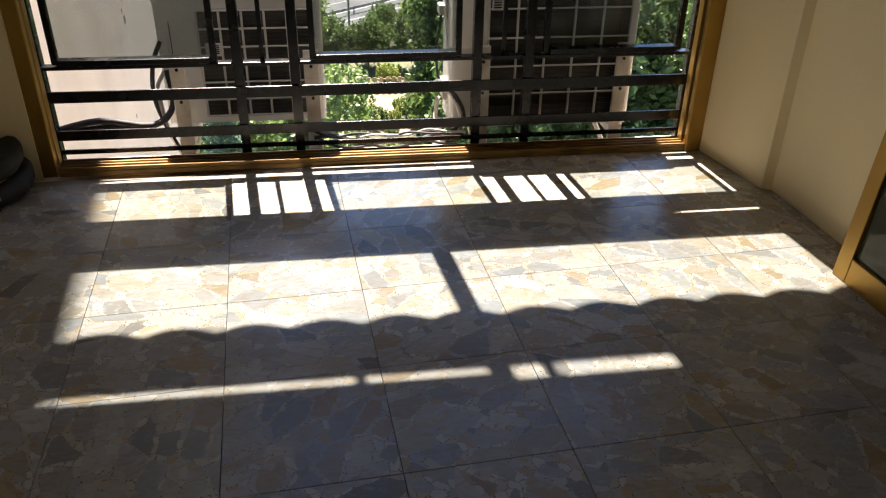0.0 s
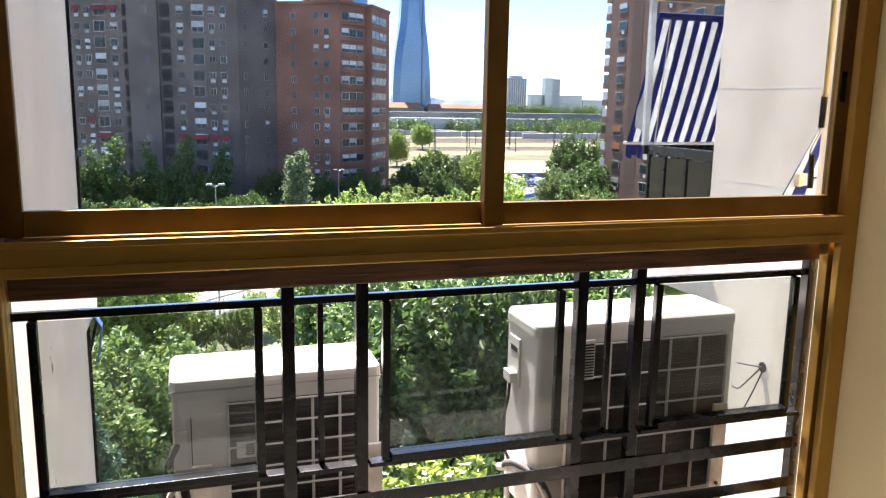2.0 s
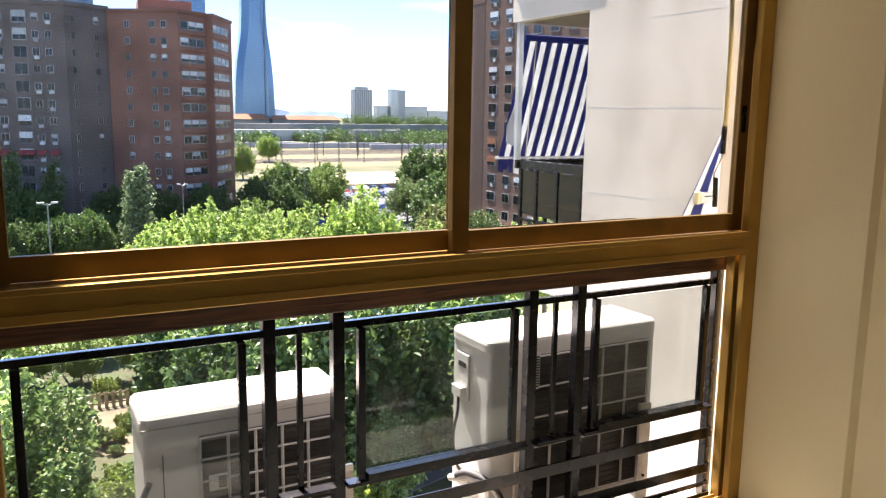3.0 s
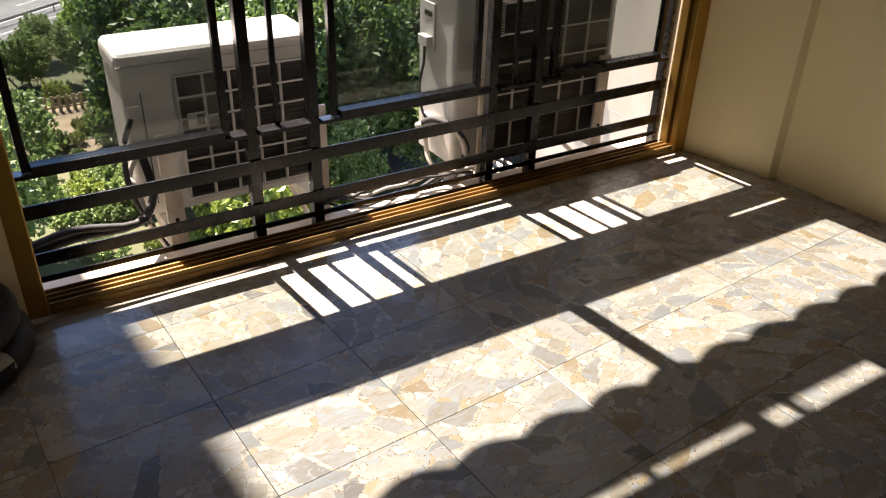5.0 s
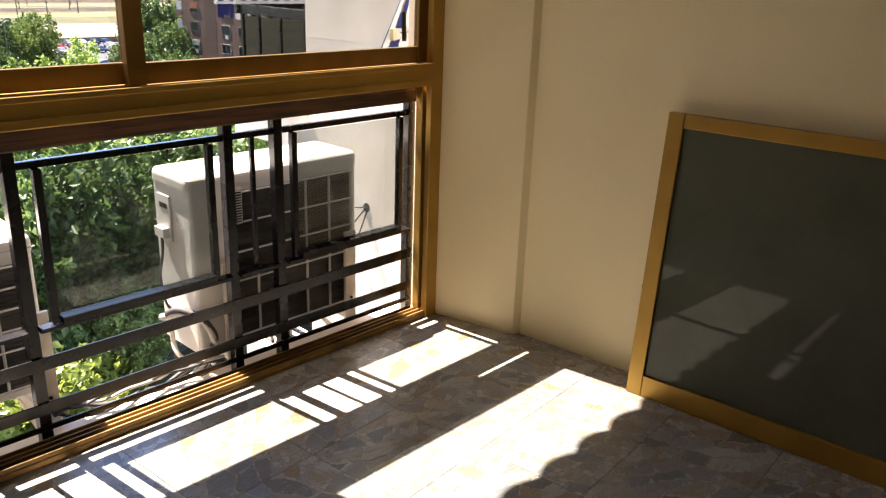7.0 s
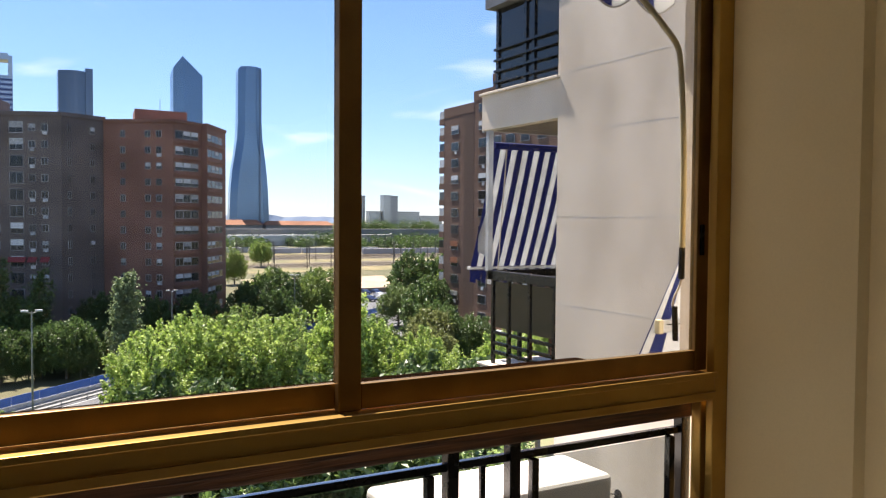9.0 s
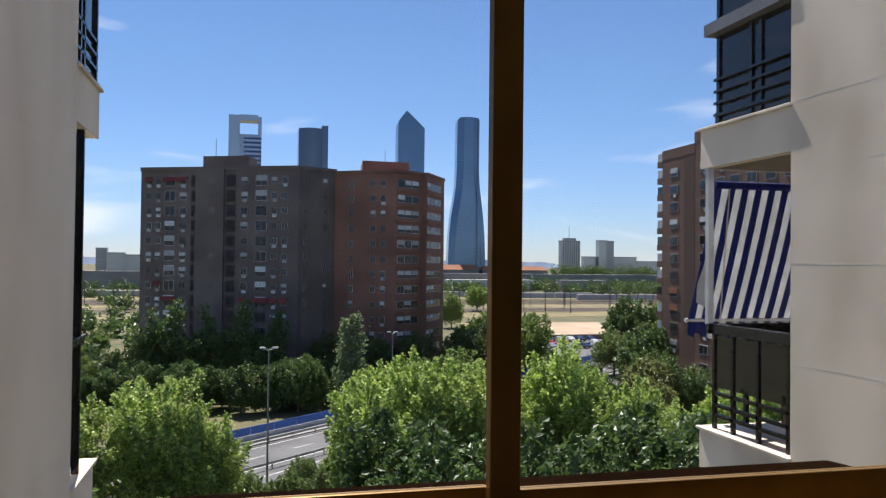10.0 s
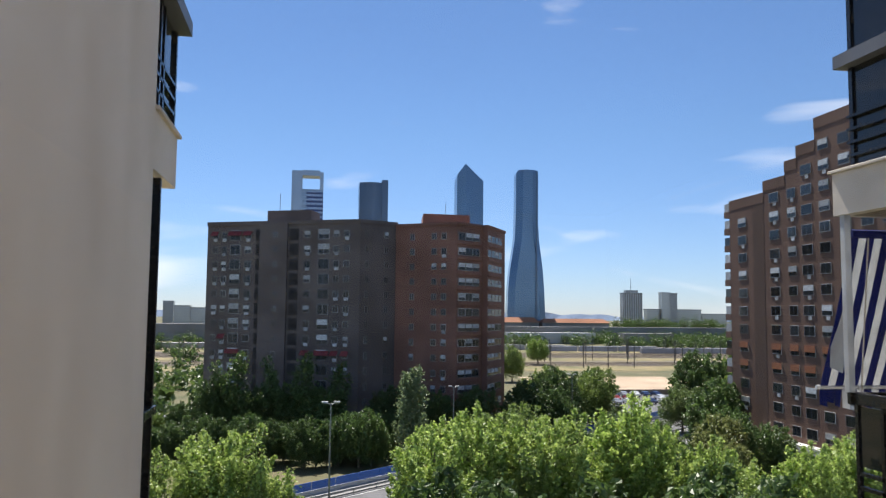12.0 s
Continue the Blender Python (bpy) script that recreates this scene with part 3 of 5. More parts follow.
h = on_side("handle_plate", 0.035, 0.125, 0.47, 0.655, 0.010, OFFWHITE, u)
on_side("grip_recess", 0.05, 0.11, 0.60, 0.622, 0.012, BLACK, h, "dark grip recess")
on_side("cable_cover", 0.04, 0.11, 0.485, 0.525, 0.035, OFFWHITE, h)
on_side("valve_block", 0.06, 0.16, 0.12, 0.20, 0.022, TAPE, u, "brass and grey pipe valves")
part("supply_cable", tube(bmesh.new(), [(0.735, 3.66, 0.49), (0.727, 3.65, 0.42), (0.715, 3.66, 0.33), (0.72, 3.65, 0.22), (0.742, 3.60, 0.15)], 0.006, 6), RUBBER, u)
for k in range(2):
    part("valve", rod(bmesh.new(), (0.755, 3.60 + 0.055 * k, 0.175 - 0.03 * k), (0.70, 3.60 + 0.055 * k, 0.18 - 0.03 * k), 0.013, sides=8), BRACKET, u, "pale metal valve")
    part("pipe", tube(bmesh.new(), [(0.70, 3.60 + 0.05 * k, 0.18 - 0.03 * k), (0.715, 3.53, 0.215 - 0.02 * k), (0.76, 3.44, 0.19), (0.80, 3.425, 0.10 - 0.02 * k), (0.76, 3.44, 0.0), (0.68, 3.45, -0.05)], 0.015, 8), TAPE if k else RUBBER, u, "wrapped copper pipe")
part("pipe", tube(bmesh.new(), [(0.72, 3.62, 0.12), (0.70, 3.55, 0.03), (0.74, 3.47, -0.03), (0.70, 3.43, -0.08)], 0.01, 8), BRACKET, u, "bare pale pipe")
# loose cables along the foot of the railing
for k, (z, sag) in enumerate(((0.03, 0.03), (0.05, 0.02), (0.02, 0.045), (0.06, 0.03))):
    pts = [(0.16 + 0.65 * i / 8, 3.40 + 0.02 * math.sin(i * 1.3 + k), z - sag * math.sin(math.pi * i / 8) + 0.012 * math.sin(2.1 * i + k)) for i in range(9)]
    solid("cable", tube(bmesh.new(), pts, 0.006 if k else 0.009, 6, 4), RUBBER if k != 1 else TAPE, "loose cable strung along the foot of the railing", "cable", "cables by the railing")
for k in range(2):
    pts = [(-0.88, 3.40, 0.10 - 0.02 * k), (-0.7, 3.41, 0.135 - 0.03 * k), (-0.5, 3.43, 0.10), (-0.42, 3.5, 0.16), (-0.43, 3.54, 0.3)]
    solid("cable", tube(bmesh.new(), pts, 0.014, 8, 4), RUBBER, "black hose bundle running to the old outdoor unit", "cable", "cables by the railing")

# arm awning above the window, rolled in, with a scalloped valance
aw = thing("arm_awning", (0.45, 3.6, 2.45), "blue and white striped arm awning with a scalloped valance", "awning")
AY = 3.595
lobe, x0 = 0.204, -1.314
for i in range(17):
    a = x0 + lobe * i
    if a > 1.80:
        break
    top = 2.775
    for h0, h1, cloth in ((0, 5, BLUE), (5, 10, CANVAS)):
        bm = bmesh.new()
        edge = [(a + lobe * k / 10, 2.453 - 0.052 * math.sin(math.pi * k / 10)) for k in range(h0, h1 + 1)]
        f = [bm.verts.new((x, AY, z)) for x, z in edge] + [bm.verts.new((edge[-1][0], AY, top)), bm.verts.new((edge[0][0], AY, top))]
        face = bm.faces.new(f)
        bm.normal_update()
        bmesh.ops.solidify(bm, geom=[face], thickness=0.003)
        part("valance_stripe", bm, cloth, aw)
    hem = [(a + lobe * k / 10, AY, 2.453 - 0.052 * math.sin(math.pi * k / 10)) for k in range(11)]
    part("hem", tube(bmesh.new(), hem, 0.004, 6, 1), TAPE, aw)
# unseen bar, roller and fillers, placed to shape the broken sun strip indoors
part("front_bar", rod(bmesh.new(), (-1.4, AY, 2.783), (1.78, AY, 2.783), 0.03, sides=14), YELLOWED, aw)
part("roller", rod(bmesh.new(), (-1.4, AY, 3.038), (1.78, AY, 3.038), 0.065, sides=16), CANVAS, aw, "rolled striped canvas")
for a, b in ((-1.4, -0.74), (0.055, 0.08), (0.41, 0.432), (0.555, 0.58), (0.92, 1.78)):
    part("spacer", boxed(a, b, AY - 0.03, AY + 0.03, 2.783, 3.038), YELLOWED, aw)
bm = tube(bmesh.new(), [(1.52, 3.40, 2.44), (1.60, 3.375, 2.36), (1.68, 3.365, 2.285), (1.735, 3.36, 2.225), (1.752, 3.36, 2.15), (1.765, 3.36, 2.0), (1.775, 3.362, 1.8), (1.778, 3.365, 1.53)], 0.0105, 8)
part("arm", bm, YELLOWED, aw, "yellowed white bent arm")
part("arm_end", rod(bmesh.new(), (1.778, 3.365, 1.54), (1.776, 3.365, 1.43), 0.011, sides=8), BLACK, aw, "black rubber arm end")
part("arm_wire", tube(bmesh.new(), [(1.776, 3.365, 1.43), (1.772, 3.37, 1.405), (1.752, 3.376, 1.36), (1.75, 3.378, 1.33)], 0.004, 6), BRACKET, aw)
part("pivot_cap", rod(bmesh.new(), (1.752, 3.37, 1.335), (1.758, 3.37, 1.215), 0.010, sides=8), BLACK, aw)
pv = part("pivot", boxed(2.0, 2.12, 3.675, 3.695, 1.188, 1.238, bevel=0.005), CANVAS, aw)
part("slot", boxed(2.02, 2.09, 3.6725, 3.6752, 1.218, 1.222), BLACK, pv)
part("pivot_end", boxed(1.975, 2.0, 3.67, 3.70, 1.184, 1.242, bevel=0.006), YELLOWED, pv, "yellowed plastic end block")
solid("outer_reveal", boxed(1.835, 2.4, 3.295, 3.425, -0.03, 2.56), WHITEWALL, "cream painted outer reveal beside the window", "wall", kind="structure")
# the folded canvas tapers to a point, striped along its slope
TOPP, LOWL, LOWR = Vector((2.2, 3.71, 1.62)), Vector((1.875, 3.71, 1.05)), Vector((2.25, 3.71, 1.05))
for a, b, mt in ((0.0, 0.02, BLUE), (0.02, 0.15, CANVAS), (0.15, 0.36, BLUE), (0.36, 1.0, CANVAS)):
    bm = bmesh.new()
    face = bm.faces.new([bm.verts.new(p) for p in (TOPP + Vector((0.004 * a, 0, 0)), TOPP + Vector((0.004 * b, 0, 0)), LOWL.lerp(LOWR, b), LOWL.lerp(LOWR, a))])
    bm.normal_update()
    bmesh.ops.solidify(bm, geom=[face], thickness=0.0015)
    part("folded_canvas", bm, mt, aw)

# ---- the building's two wings with their balconies ----
STOREY = 3.07


def wing(name, x, side, end, tip, label):
    """Side wall of a wing with a corner balcony on each floor. side: +1 where the wing lies to +x."""
    far = x + side * 7.0
    w = thing(name, (x, 5.5, -20), label, "facade", kind="structure")
    lo, hi = min(x, far), max(x, far)
    part("wall", boxed(lo, hi, 3.42, end, -20.5, 16.0), STONE if side > 0 else WHITEWALL, w)
    inner = x + side * 1.5
    # recess shade is put into the back wall's dark colour
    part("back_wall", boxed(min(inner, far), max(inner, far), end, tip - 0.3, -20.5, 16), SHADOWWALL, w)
    for k in range(-6, 5 if side > 0 else 3):
        z = 0.0 + STOREY * k
        b = part("balcony_slab", boxed(lo, hi, end, tip, z - 0.42, z - 0.03), STONE if side > 0 else WHITEWALL, w)
        edge = x - side * 0.03
        part("ledge", boxed(min(edge, far), max(edge, far), end - 0.02, tip + 0.03, z - 0.03, z, bevel=0.006), STONE, b)
        part("soffit", boxed(min(x + side * 0.12, far), max(x + side * 0.12, far), end + 0.01, tip - 0.12, z - 0.426, z - 0.42), SHADOWWALL, b, "stained brown soffit with shade in its colour")
    return w


right = wing("facade_east", 4.56, 1, 7.76, 9.18, "pale stone-clad side wing with stacked corner balconies")
left = wing("facade_west", -1.215, -1, 8.0, 8.9, "white rendered side wing with stacked corner balconies")
# open joints of the stone cladding
bm = bmesh.new()
for z in (-5.4, -4.5, -3.1, -2.25, -1.4, 0.0, 0.81, 1.67, 3.075, 4.1, 5.0, 5.9):
    box(bm, 4.5594, 4.561, 3.42, 7.76, z - 0.006, z + 0.006)
box(bm, 4.5594, 4.561, 5.2, 7.0, 2.486, 2.494)
part("joints", bm, surface("pale_mortar", (0.80, 0.75, 0.66), 0.85), right)


def balcony_rail(x, side, z, near, group):
    r = thing("balcony_railing", (x, near + 0.7, z), "black iron balcony railing with flat bars and dark glass", "railing", group)
    a, b = x + side * 0.06, x + side * 0.10
    lo, hi = min(a, b), max(a, b)
    part("top_bar", boxed(lo - 0.03, hi + 0.03, near, near + 1.3, z + 0.96, z + 1.06, bevel=0.004), BLACK, r)
    for y in (0.12, 0.55, 0.95, 1.27):
        y += near
        part("post", boxed(lo, hi, y - 0.02, y + 0.02, z, z + 0.96, bevel=0.002), BLACK, r)
    for zz in (0.12, 0.22, 0.34):
        part("flat_bar", boxed(lo, hi, near, near + 1.27, z + zz, z + zz + 0.035, bevel=0.002), BLACK, r)
    part("dark_pane", boxed((lo + hi) / 2 - 0.003, (lo + hi) / 2 + 0.003, near + 0.02, near + 1.26, z + 0.42, z + 0.94), DARKGLASS, r)
    fx = x + side * 2.4
    part("front_bar", boxed(min(x, fx), max(x, fx), near + 1.26, near + 1.30, z + 0.96, z + 1.06), BLACK, r)
    for k in range(1, 6):
        xx = x + side * 0.45 * k
        part("post", boxed(xx - 0.02, xx + 0.02, near + 1.26, near + 1.30, z, z + 0.96), BLACK, r)


for k in (-2, -1, 0):
    balcony_rail(4.56, 1, STOREY * k, 7.76, "balcony railings of the wings")
    g = thing("balcony_glazing", (-1.26, 8.2, STOREY * k), "dark aluminium glazing closing the end of a balcony", "glazing", "glazed balconies")
    for y in (8.02, 8.42):
        part("post", boxed(-1.29, -1.235, y - 0.02, y + 0.02, STOREY * k, STOREY * k + 2.65, bevel=0.003), BLACK, g)
    part("dark_pane", boxed(-1.27, -1.262, 8.04, 8.40, STOREY * k + 0.04, STOREY * k + 2.6), DARKGLASS, g)
    part("mid_bar", boxed(-1.29, -1.215, 8.0, 8.46, STOREY * k + 1.0, STOREY * k + 1.06, bevel=0.004), BLACK, g)
# glazed-in balconies one floor up
for x, side, near in ((4.56, 1, 7.76), (-1.215, -1, 8.0)):
    z = 0.0 + STOREY
    g = thing("balcony_glazing", (x, near + 0.7, z), "dark aluminium balcony glazing behind an iron railing", "glazing", "glazed balconies")
    a = x + side * 0.08
    lo, hi = min(a, a + side * 0.05), max(a, a + side * 0.05)
    part("sill_band", boxed(lo - 0.1, hi + 0.1, near, near + 1.34, z + 0.93, z + 1.05), surface("grey_capping", (0.20, 0.20, 0.21), 0.5), g)
    for y in (near + 0.05, near + 0.55, near + 0.7, near + 1.24):
        part("post", boxed(lo, hi, y - 0.025, y + 0.025, z, z + 2.65), BLACK, g)
    part("dark_pane", boxed(lo + 0.02, lo + 0.026, near + 0.05, near + 1.24, z + 0.03, z + 0.93), DARKGLASS, g)
    part("dark_pane", boxed(lo + 0.02, lo + 0.026, near + 0.05, near + 1.24, z + 1.05, z + 2.62), DARKGLASS, g)
    for zz in (0.10, 0.22, 0.34, 0.46):
        part("flat_bar", boxed(lo - 0.03, hi, near, near + 1.27, z + zz, z + zz + 0.025), BLACK, g)

# striped awning of the balcony opposite, let down over its front
aw3 = thing("balcony_awning", (5.9, 9.4, 1.1), "navy and white striped balcony awning let down over the front", "awning")
for i in range(34):
    a, b = 4.72 + 0.08 * i, 4.72 + 0.08 * (i + 1)
    bm = bmesh.new()
    rows_ = [[bm.verts.new((x, 9.16 + 0.52 * f, 2.47 - 1.41 * f - 0.05 * math.sin(math.pi * f))) for x in (a, b)] for f in (0, 0.25, 0.5, 0.75, 1)]
    faces = [bm.faces.new((p[0], p[1], q[1], q[0])) for p, q in zip(rows_, rows_[1:])]
    bm.normal_update()
    bmesh.ops.solidify(bm, geom=faces, thickness=0.004)
    part("stripe", bm, BLUE if i % 2 == 0 else CANVAS, aw3)
    bm = bmesh.new()
    low = 0.86 + 0.03 * math.sin(i * 1.7)
    face = bm.faces.new([bm.verts.new(p) for p in ((a, 9.69, 1.05), (b, 9.69, 1.05), (b, 9.69 + 0.02 * (i % 3), low), (a, 9.69, low + 0.02))])
    bm.normal_update()
    bmesh.ops.solidify(bm, geom=[face], thickness=0.004)
    part("flap", bm, BLUE if i < 3 or i % 2 == 0 else CANVAS, aw3)
part("roller", rod(bmesh.new(), (4.7, 9.14, 2.49), (7.5, 9.14, 2.49), 0.04), BLUE, aw3)
part("front_bar", rod(bmesh.new(), (4.69, 9.69, 1.05), (7.5, 9.69, 1.05), 0.022), CANVAS, aw3, "white front bar")
part("crank_rod", rod(bmesh.new(), (4.85, 9.1, 2.45), (4.80, 9.2, 1.0), 0.008), STONE, aw3)
bm = bmesh.new()
cl = [(4.76, 9.28, 1.95), (4.73, 9.42, 1.6), (4.72, 9.5, 1.45), (4.74, 9.55, 1.25), (4.80, 9.45, 1.2), (4.80, 9.3, 1.65)]
face = bm.faces.new([bm.verts.new(p) for p in cl])
bm.normal_update()
bmesh.ops.solidify(bm, geom=[face], thickness=0.01)
part("loose_cloth", bm, CANVAS, aw3, "loose white cloth strip")
solid("corner_post", boxed(4.575, 4.635, 9.05, 9.11, 1.05, 2.66), CANVAS, "white square corner post of the balcony opposite", "post")
# cable entry in the opposite wall
hole = Vector((4.56, 6.80, -0.83))
solid("wall_hole", rod(bmesh.new(), hole + Vector((-0.006, 0, 0)), hole + Vector((0.004, 0, 0)), 0.05, sides=10), RUBBER, "small dark hole for cables in the pale wall", "hole")
for k, pts in enumerate(([(0, 0, 0), (-0.05, 0.15, -0.02), (-0.04, 0.30, -0.05)], [(0, 0.02, -0.01), (-0.05, 0.12, -0.16), (-0.05, 0.24, -0.28), (-0.03, 0.36, -0.30)], [(0, -0.01, -0.02), (-0.04, 0.08, -0.30), (-0.05, 0.20, -0.50), (-0.03, 0.50, -0.62)])):
    solid("wall_cable", tube(bmesh.new(), [hole + Vector(q) for q in pts], 0.007, 6), RUBBER, "thin black cable leaving a hole in the pale wall", "cable", "cables in the pale wall")
bm = bmesh.new()
for y, z, w, h in ((6.245, -0.19, 0.05, 0.06), (6.22, -0.10, 0.02, 0.03), (6.27, -0.04, 0.015, 0.02), (6.1, -0.85, 0.02, 0.03)):
    box(bm, -1.2165, -1.2135, y, y + w, z, z + h, bevel=0.001)
part("chipped_spot", bm, SHADOWWALL, left, "small chipped spots in the render")
bm = bmesh.new()
for z in (-1.28, 1.79):
    for y0, y1 in ((3.9, 5.6), (6.3, 6.62), (7.3, 8.0)):
        box(bm, -1.2157, -1.2146, y0, y1, z - 0.0025, z + 0.0025)
part("render_joint", bm, STONE, left)
blue_awn = thing("folded_awning", (-1.17, 8.35, -0.75), "blue canvas awning folded up against the balcony below", "awning")
bm = bmesh.new()
rows_ = [[bm.verts.new((-1.20 + dx, 8.24 + dy, z)) for dy in (0, 0.06, 0.12)] for dx, z in ((0.02, -0.36), (0.07, -0.45), (0.05, -0.62), (0.02, -0.76))]
faces = [bm.faces.new((a[k], a[k + 1], b[k + 1], b[k])) for a, b in zip(rows_, rows_[1:]) for k in range(2)]
bm.normal_update()
bmesh.ops.solidify(bm, geom=faces, thickness=0.01)
part("cloth", bm, surface("mid_blue_canvas", (0.06, 0.16, 0.42), 0.8, vary=0.12, scale=6), blue_awn)
part("arm", rod(bmesh.new(), (-1.24, 8.30, -0.72), (-1.16, 8.30, -0.40), 0.012), BLACK, blue_awn)
pot = thing("flower_pot", (4.85, 8.0, 0.08), "terracotta flower pot on the balcony opposite", "flower pot")
part("bowl", rod(bmesh.new(), (4.86, 8.02, 0.08), (4.86, 8.02, 0.42), 0.11, 0.16, 16), POT, pot)
part("rim", rod(bmesh.new(), (4.86, 8.02, 0.42), (4.86, 8.02, 0.47), 0.175, 0.175, 16), POT, pot)
# ---- the town ----
G = -20.5
rng = random.Random(7)
GRASS = surface("dry_and_green_ground", (0.14, 0.115, 0.05), 0.95, vary=0.25, scale=0.05, grain=2.5, bump=0.5, other=(0.055, 0.075, 0.025), depth=0.1)
LAWN = surface("lawn", (0.06, 0.08, 0.028), 0.95, vary=0.3, scale=0.5, grain=12, bump=0.8, other=(0.095, 0.075, 0.04), depth=0.08)
BALLAST = surface("brown_ballast", (0.125, 0.10, 0.08), 0.95, vary=0.2, scale=0.08, grain=2, other=(0.19, 0.15, 0.075))
EARTH = surface("trodden_earth", (0.27, 0.20, 0.13), 0.95, vary=0.25, scale=0.6, grain=9, bump=0.4, depth=0.03)
SAND = surface("pale_sand", (0.50, 0.37, 0.25), 0.95, vary=0.15, scale=0.08, grain=5)
ASPHALT = surface("asphalt", (0.14, 0.14, 0.145), 0.9, vary=0.15, scale=0.2, grain=30)
PAINT = surface("road_paint", (0.7, 0.7, 0.68), 0.8)
CONCRETE = surface("grey_concrete", (0.30, 0.29, 0.28), 0.9, vary=0.2, scale=0.05, grain=3)
STEEL = surface("galvanised_steel", (0.36, 0.37, 0.38), 0.45, 0.6)
RAILBLUE = surface("blue_paint", (0.03, 0.15, 0.52), 0.5, vary=0.1)
DARKBRICK = surface("dark_brown_brick", (0.185, 0.148, 0.134), 0.9, vary=0.2, scale=0.15, grain=5, bump=0.3)
REDBRICK = surface("red_brick", (0.31, 0.150, 0.108), 0.9, vary=0.18, scale=0.15, grain=5, bump=0.3)
BROWNBRICK = surface("brown_brick", (0.19, 0.105, 0.075), 0.9, vary=0.12, scale=0.15, grain=8, bump=0.2)
ROOFTILE = surface("orange_roof", (0.40, 0.17, 0.09), 0.9, vary=0.15, scale=0.02, grain=1)
REDCLOTH = surface("red_awning_cloth", (0.30, 0.05, 0.05), 0.8)
WINFRAME = surface("pale_window_frame", (0.56, 0.55, 0.52), 0.5, each=0.45)
BLIND = surface("pale_blind", (0.64, 0.65, 0.64), 0.7, each=0.35)
BARK = surface("grey_bark", (0.16, 0.13, 0.10), 0.9, vary=0.25, scale=4, grain=30, bump=0.5, depth=0.02)
LEAF = leaf_stuff("plane_tree_leaves", (0.12, 0.21, 0.032), (0.67, 0.80, 0.23), 0.12)
LEAFDARK = leaf_stuff("dark_leaves", (0.05, 0.10, 0.025), (0.14, 0.22, 0.06), 0.25)
LEAFMID = leaf_stuff("park_tree_leaves", (0.095, 0.16, 0.042), (0.25, 0.33, 0.11), 0.25)
LEAFPARK = leaf_stuff("bright_park_leaves", (0.13, 0.22, 0.04), (0.34, 0.44, 0.12), 0.2)
POPLARLEAF = leaf_stuff("grey_green_leaves", (0.10, 0.15, 0.065), (0.27, 0.34, 0.17), 0.15)
PINE = leaf_stuff("yellow_green_needles", (0.14, 0.17, 0.05), (0.34, 0.37, 0.13), 0.1)
NEEDLE = leaf_stuff("blue_green_needles", (0.05, 0.10, 0.06), (0.12, 0.19, 0.12), 0.2)
SHRUBLEAF = leaf_stuff("yellow_green_leaves", (0.12, 0.18, 0.03), (0.25, 0.30, 0.06), 0.3)
PURPLE = leaf_stuff("purple_leaves", (0.05, 0.025, 0.03), (0.12, 0.07, 0.08), 0.2)

solid("ground", boxed(-2600, 3400, 9.4, 4700, G - 1, G), GRASS, "flat dry ground with patches of grass reaching to the horizon", "ground", kind="structure")
solid("lawn", boxed(-40, 60, 10, 78, G, G + 0.05), LAWN, "green garden lawn below the building", "lawn", kind="structure")
bm = prism(bmesh.new(), [(0.6, 55), (5.5, 54), (8.2, 60), (7, 65.5), (2.5, 66), (0.2, 61)], G + 0.05, G + 0.09)
solid("garden_path", bm, EARTH, "sandy clearing in the garden", "path", kind="structure")

wood_fence = thing("garden_fence", (4.7, 63.5, G), "low weathered wooden fence of pale boards in the garden", "fence")
PALEWOOD = surface("weathered_pale_wood", (0.42, 0.33, 0.22), 0.8, vary=0.2, scale=3, grain=20, bump=0.3)
for k in range(9):
    part("board", boxed(2.6 + 0.5 * k, 2.85 + 0.5 * k, 63.5, 63.56, G + 0.09, G + 1.3, bevel=0.01), PALEWOOD, wood_fence)
for z in (0.35, 1.05):
    part("fence_rail", boxed(2.5, 7.0, 63.56, 63.62, G + z, G + z + 0.12), PALEWOOD, wood_fence)

# road: a strip running away to the north-east
RD = Vector((0.749, 0.6626, 0))
RN = Vector((0.6626, -0.749, 0))
R0 = Vector((2.55, 102.1, G))


def along(s, c, z=0.0):
    return R0 + RD * s + RN * c + Vector((0, 0, z))


def strip(bm, s0, s1, c0, c1, z0, z1):
    p = [along(s0, c0), along(s1, c0), along(s1, c1), along(s0, c1)]
    return prism(bm, [(v.x, v.y) for v in p], G + z0, G + z1)


road = solid("road", strip(bmesh.new(), -140, 230, 0.3, 19.5, 0, 0.1), ASPHALT, "four-lane grey asphalt road running past the garden", "road", kind="structure")
solid("side_road", prism(bmesh.new(), [(50, 143), (66, 150), (76, 179), (56, 179)], G, G + 0.107), ASPHALT, "grey asphalt junction leading to the car park", "road", kind="structure")
lines = thing("road_markings", along(0, 5), "white painted lane lines on the road", "road marking", kind="structure")
for c in (1.2, 8.4, 11.4, 18.6):
    part("edge_line", strip(bmesh.new(), -140, 230, c, c + 0.18, 0.1, 0.112), PAINT, lines)
bm = bmesh.new()
for k in range(-18, 28):
    for c in (4.8, 15.0):
        strip(bm, k * 8, k * 8 + 3.5, c, c + 0.15, 0.1, 0.112)
part("lane_dashes", bm, PAINT, lines)
solid("pavement", strip(bmesh.new(), -140, 230, -2.4, 0.3, 0, 0.25), CONCRETE, "pale concrete walkway beside the road", "pavement", kind="structure")
fence = thing("parapet_fence", along(0, -2.4), "bright blue metal parapet fence along the road", "fence")
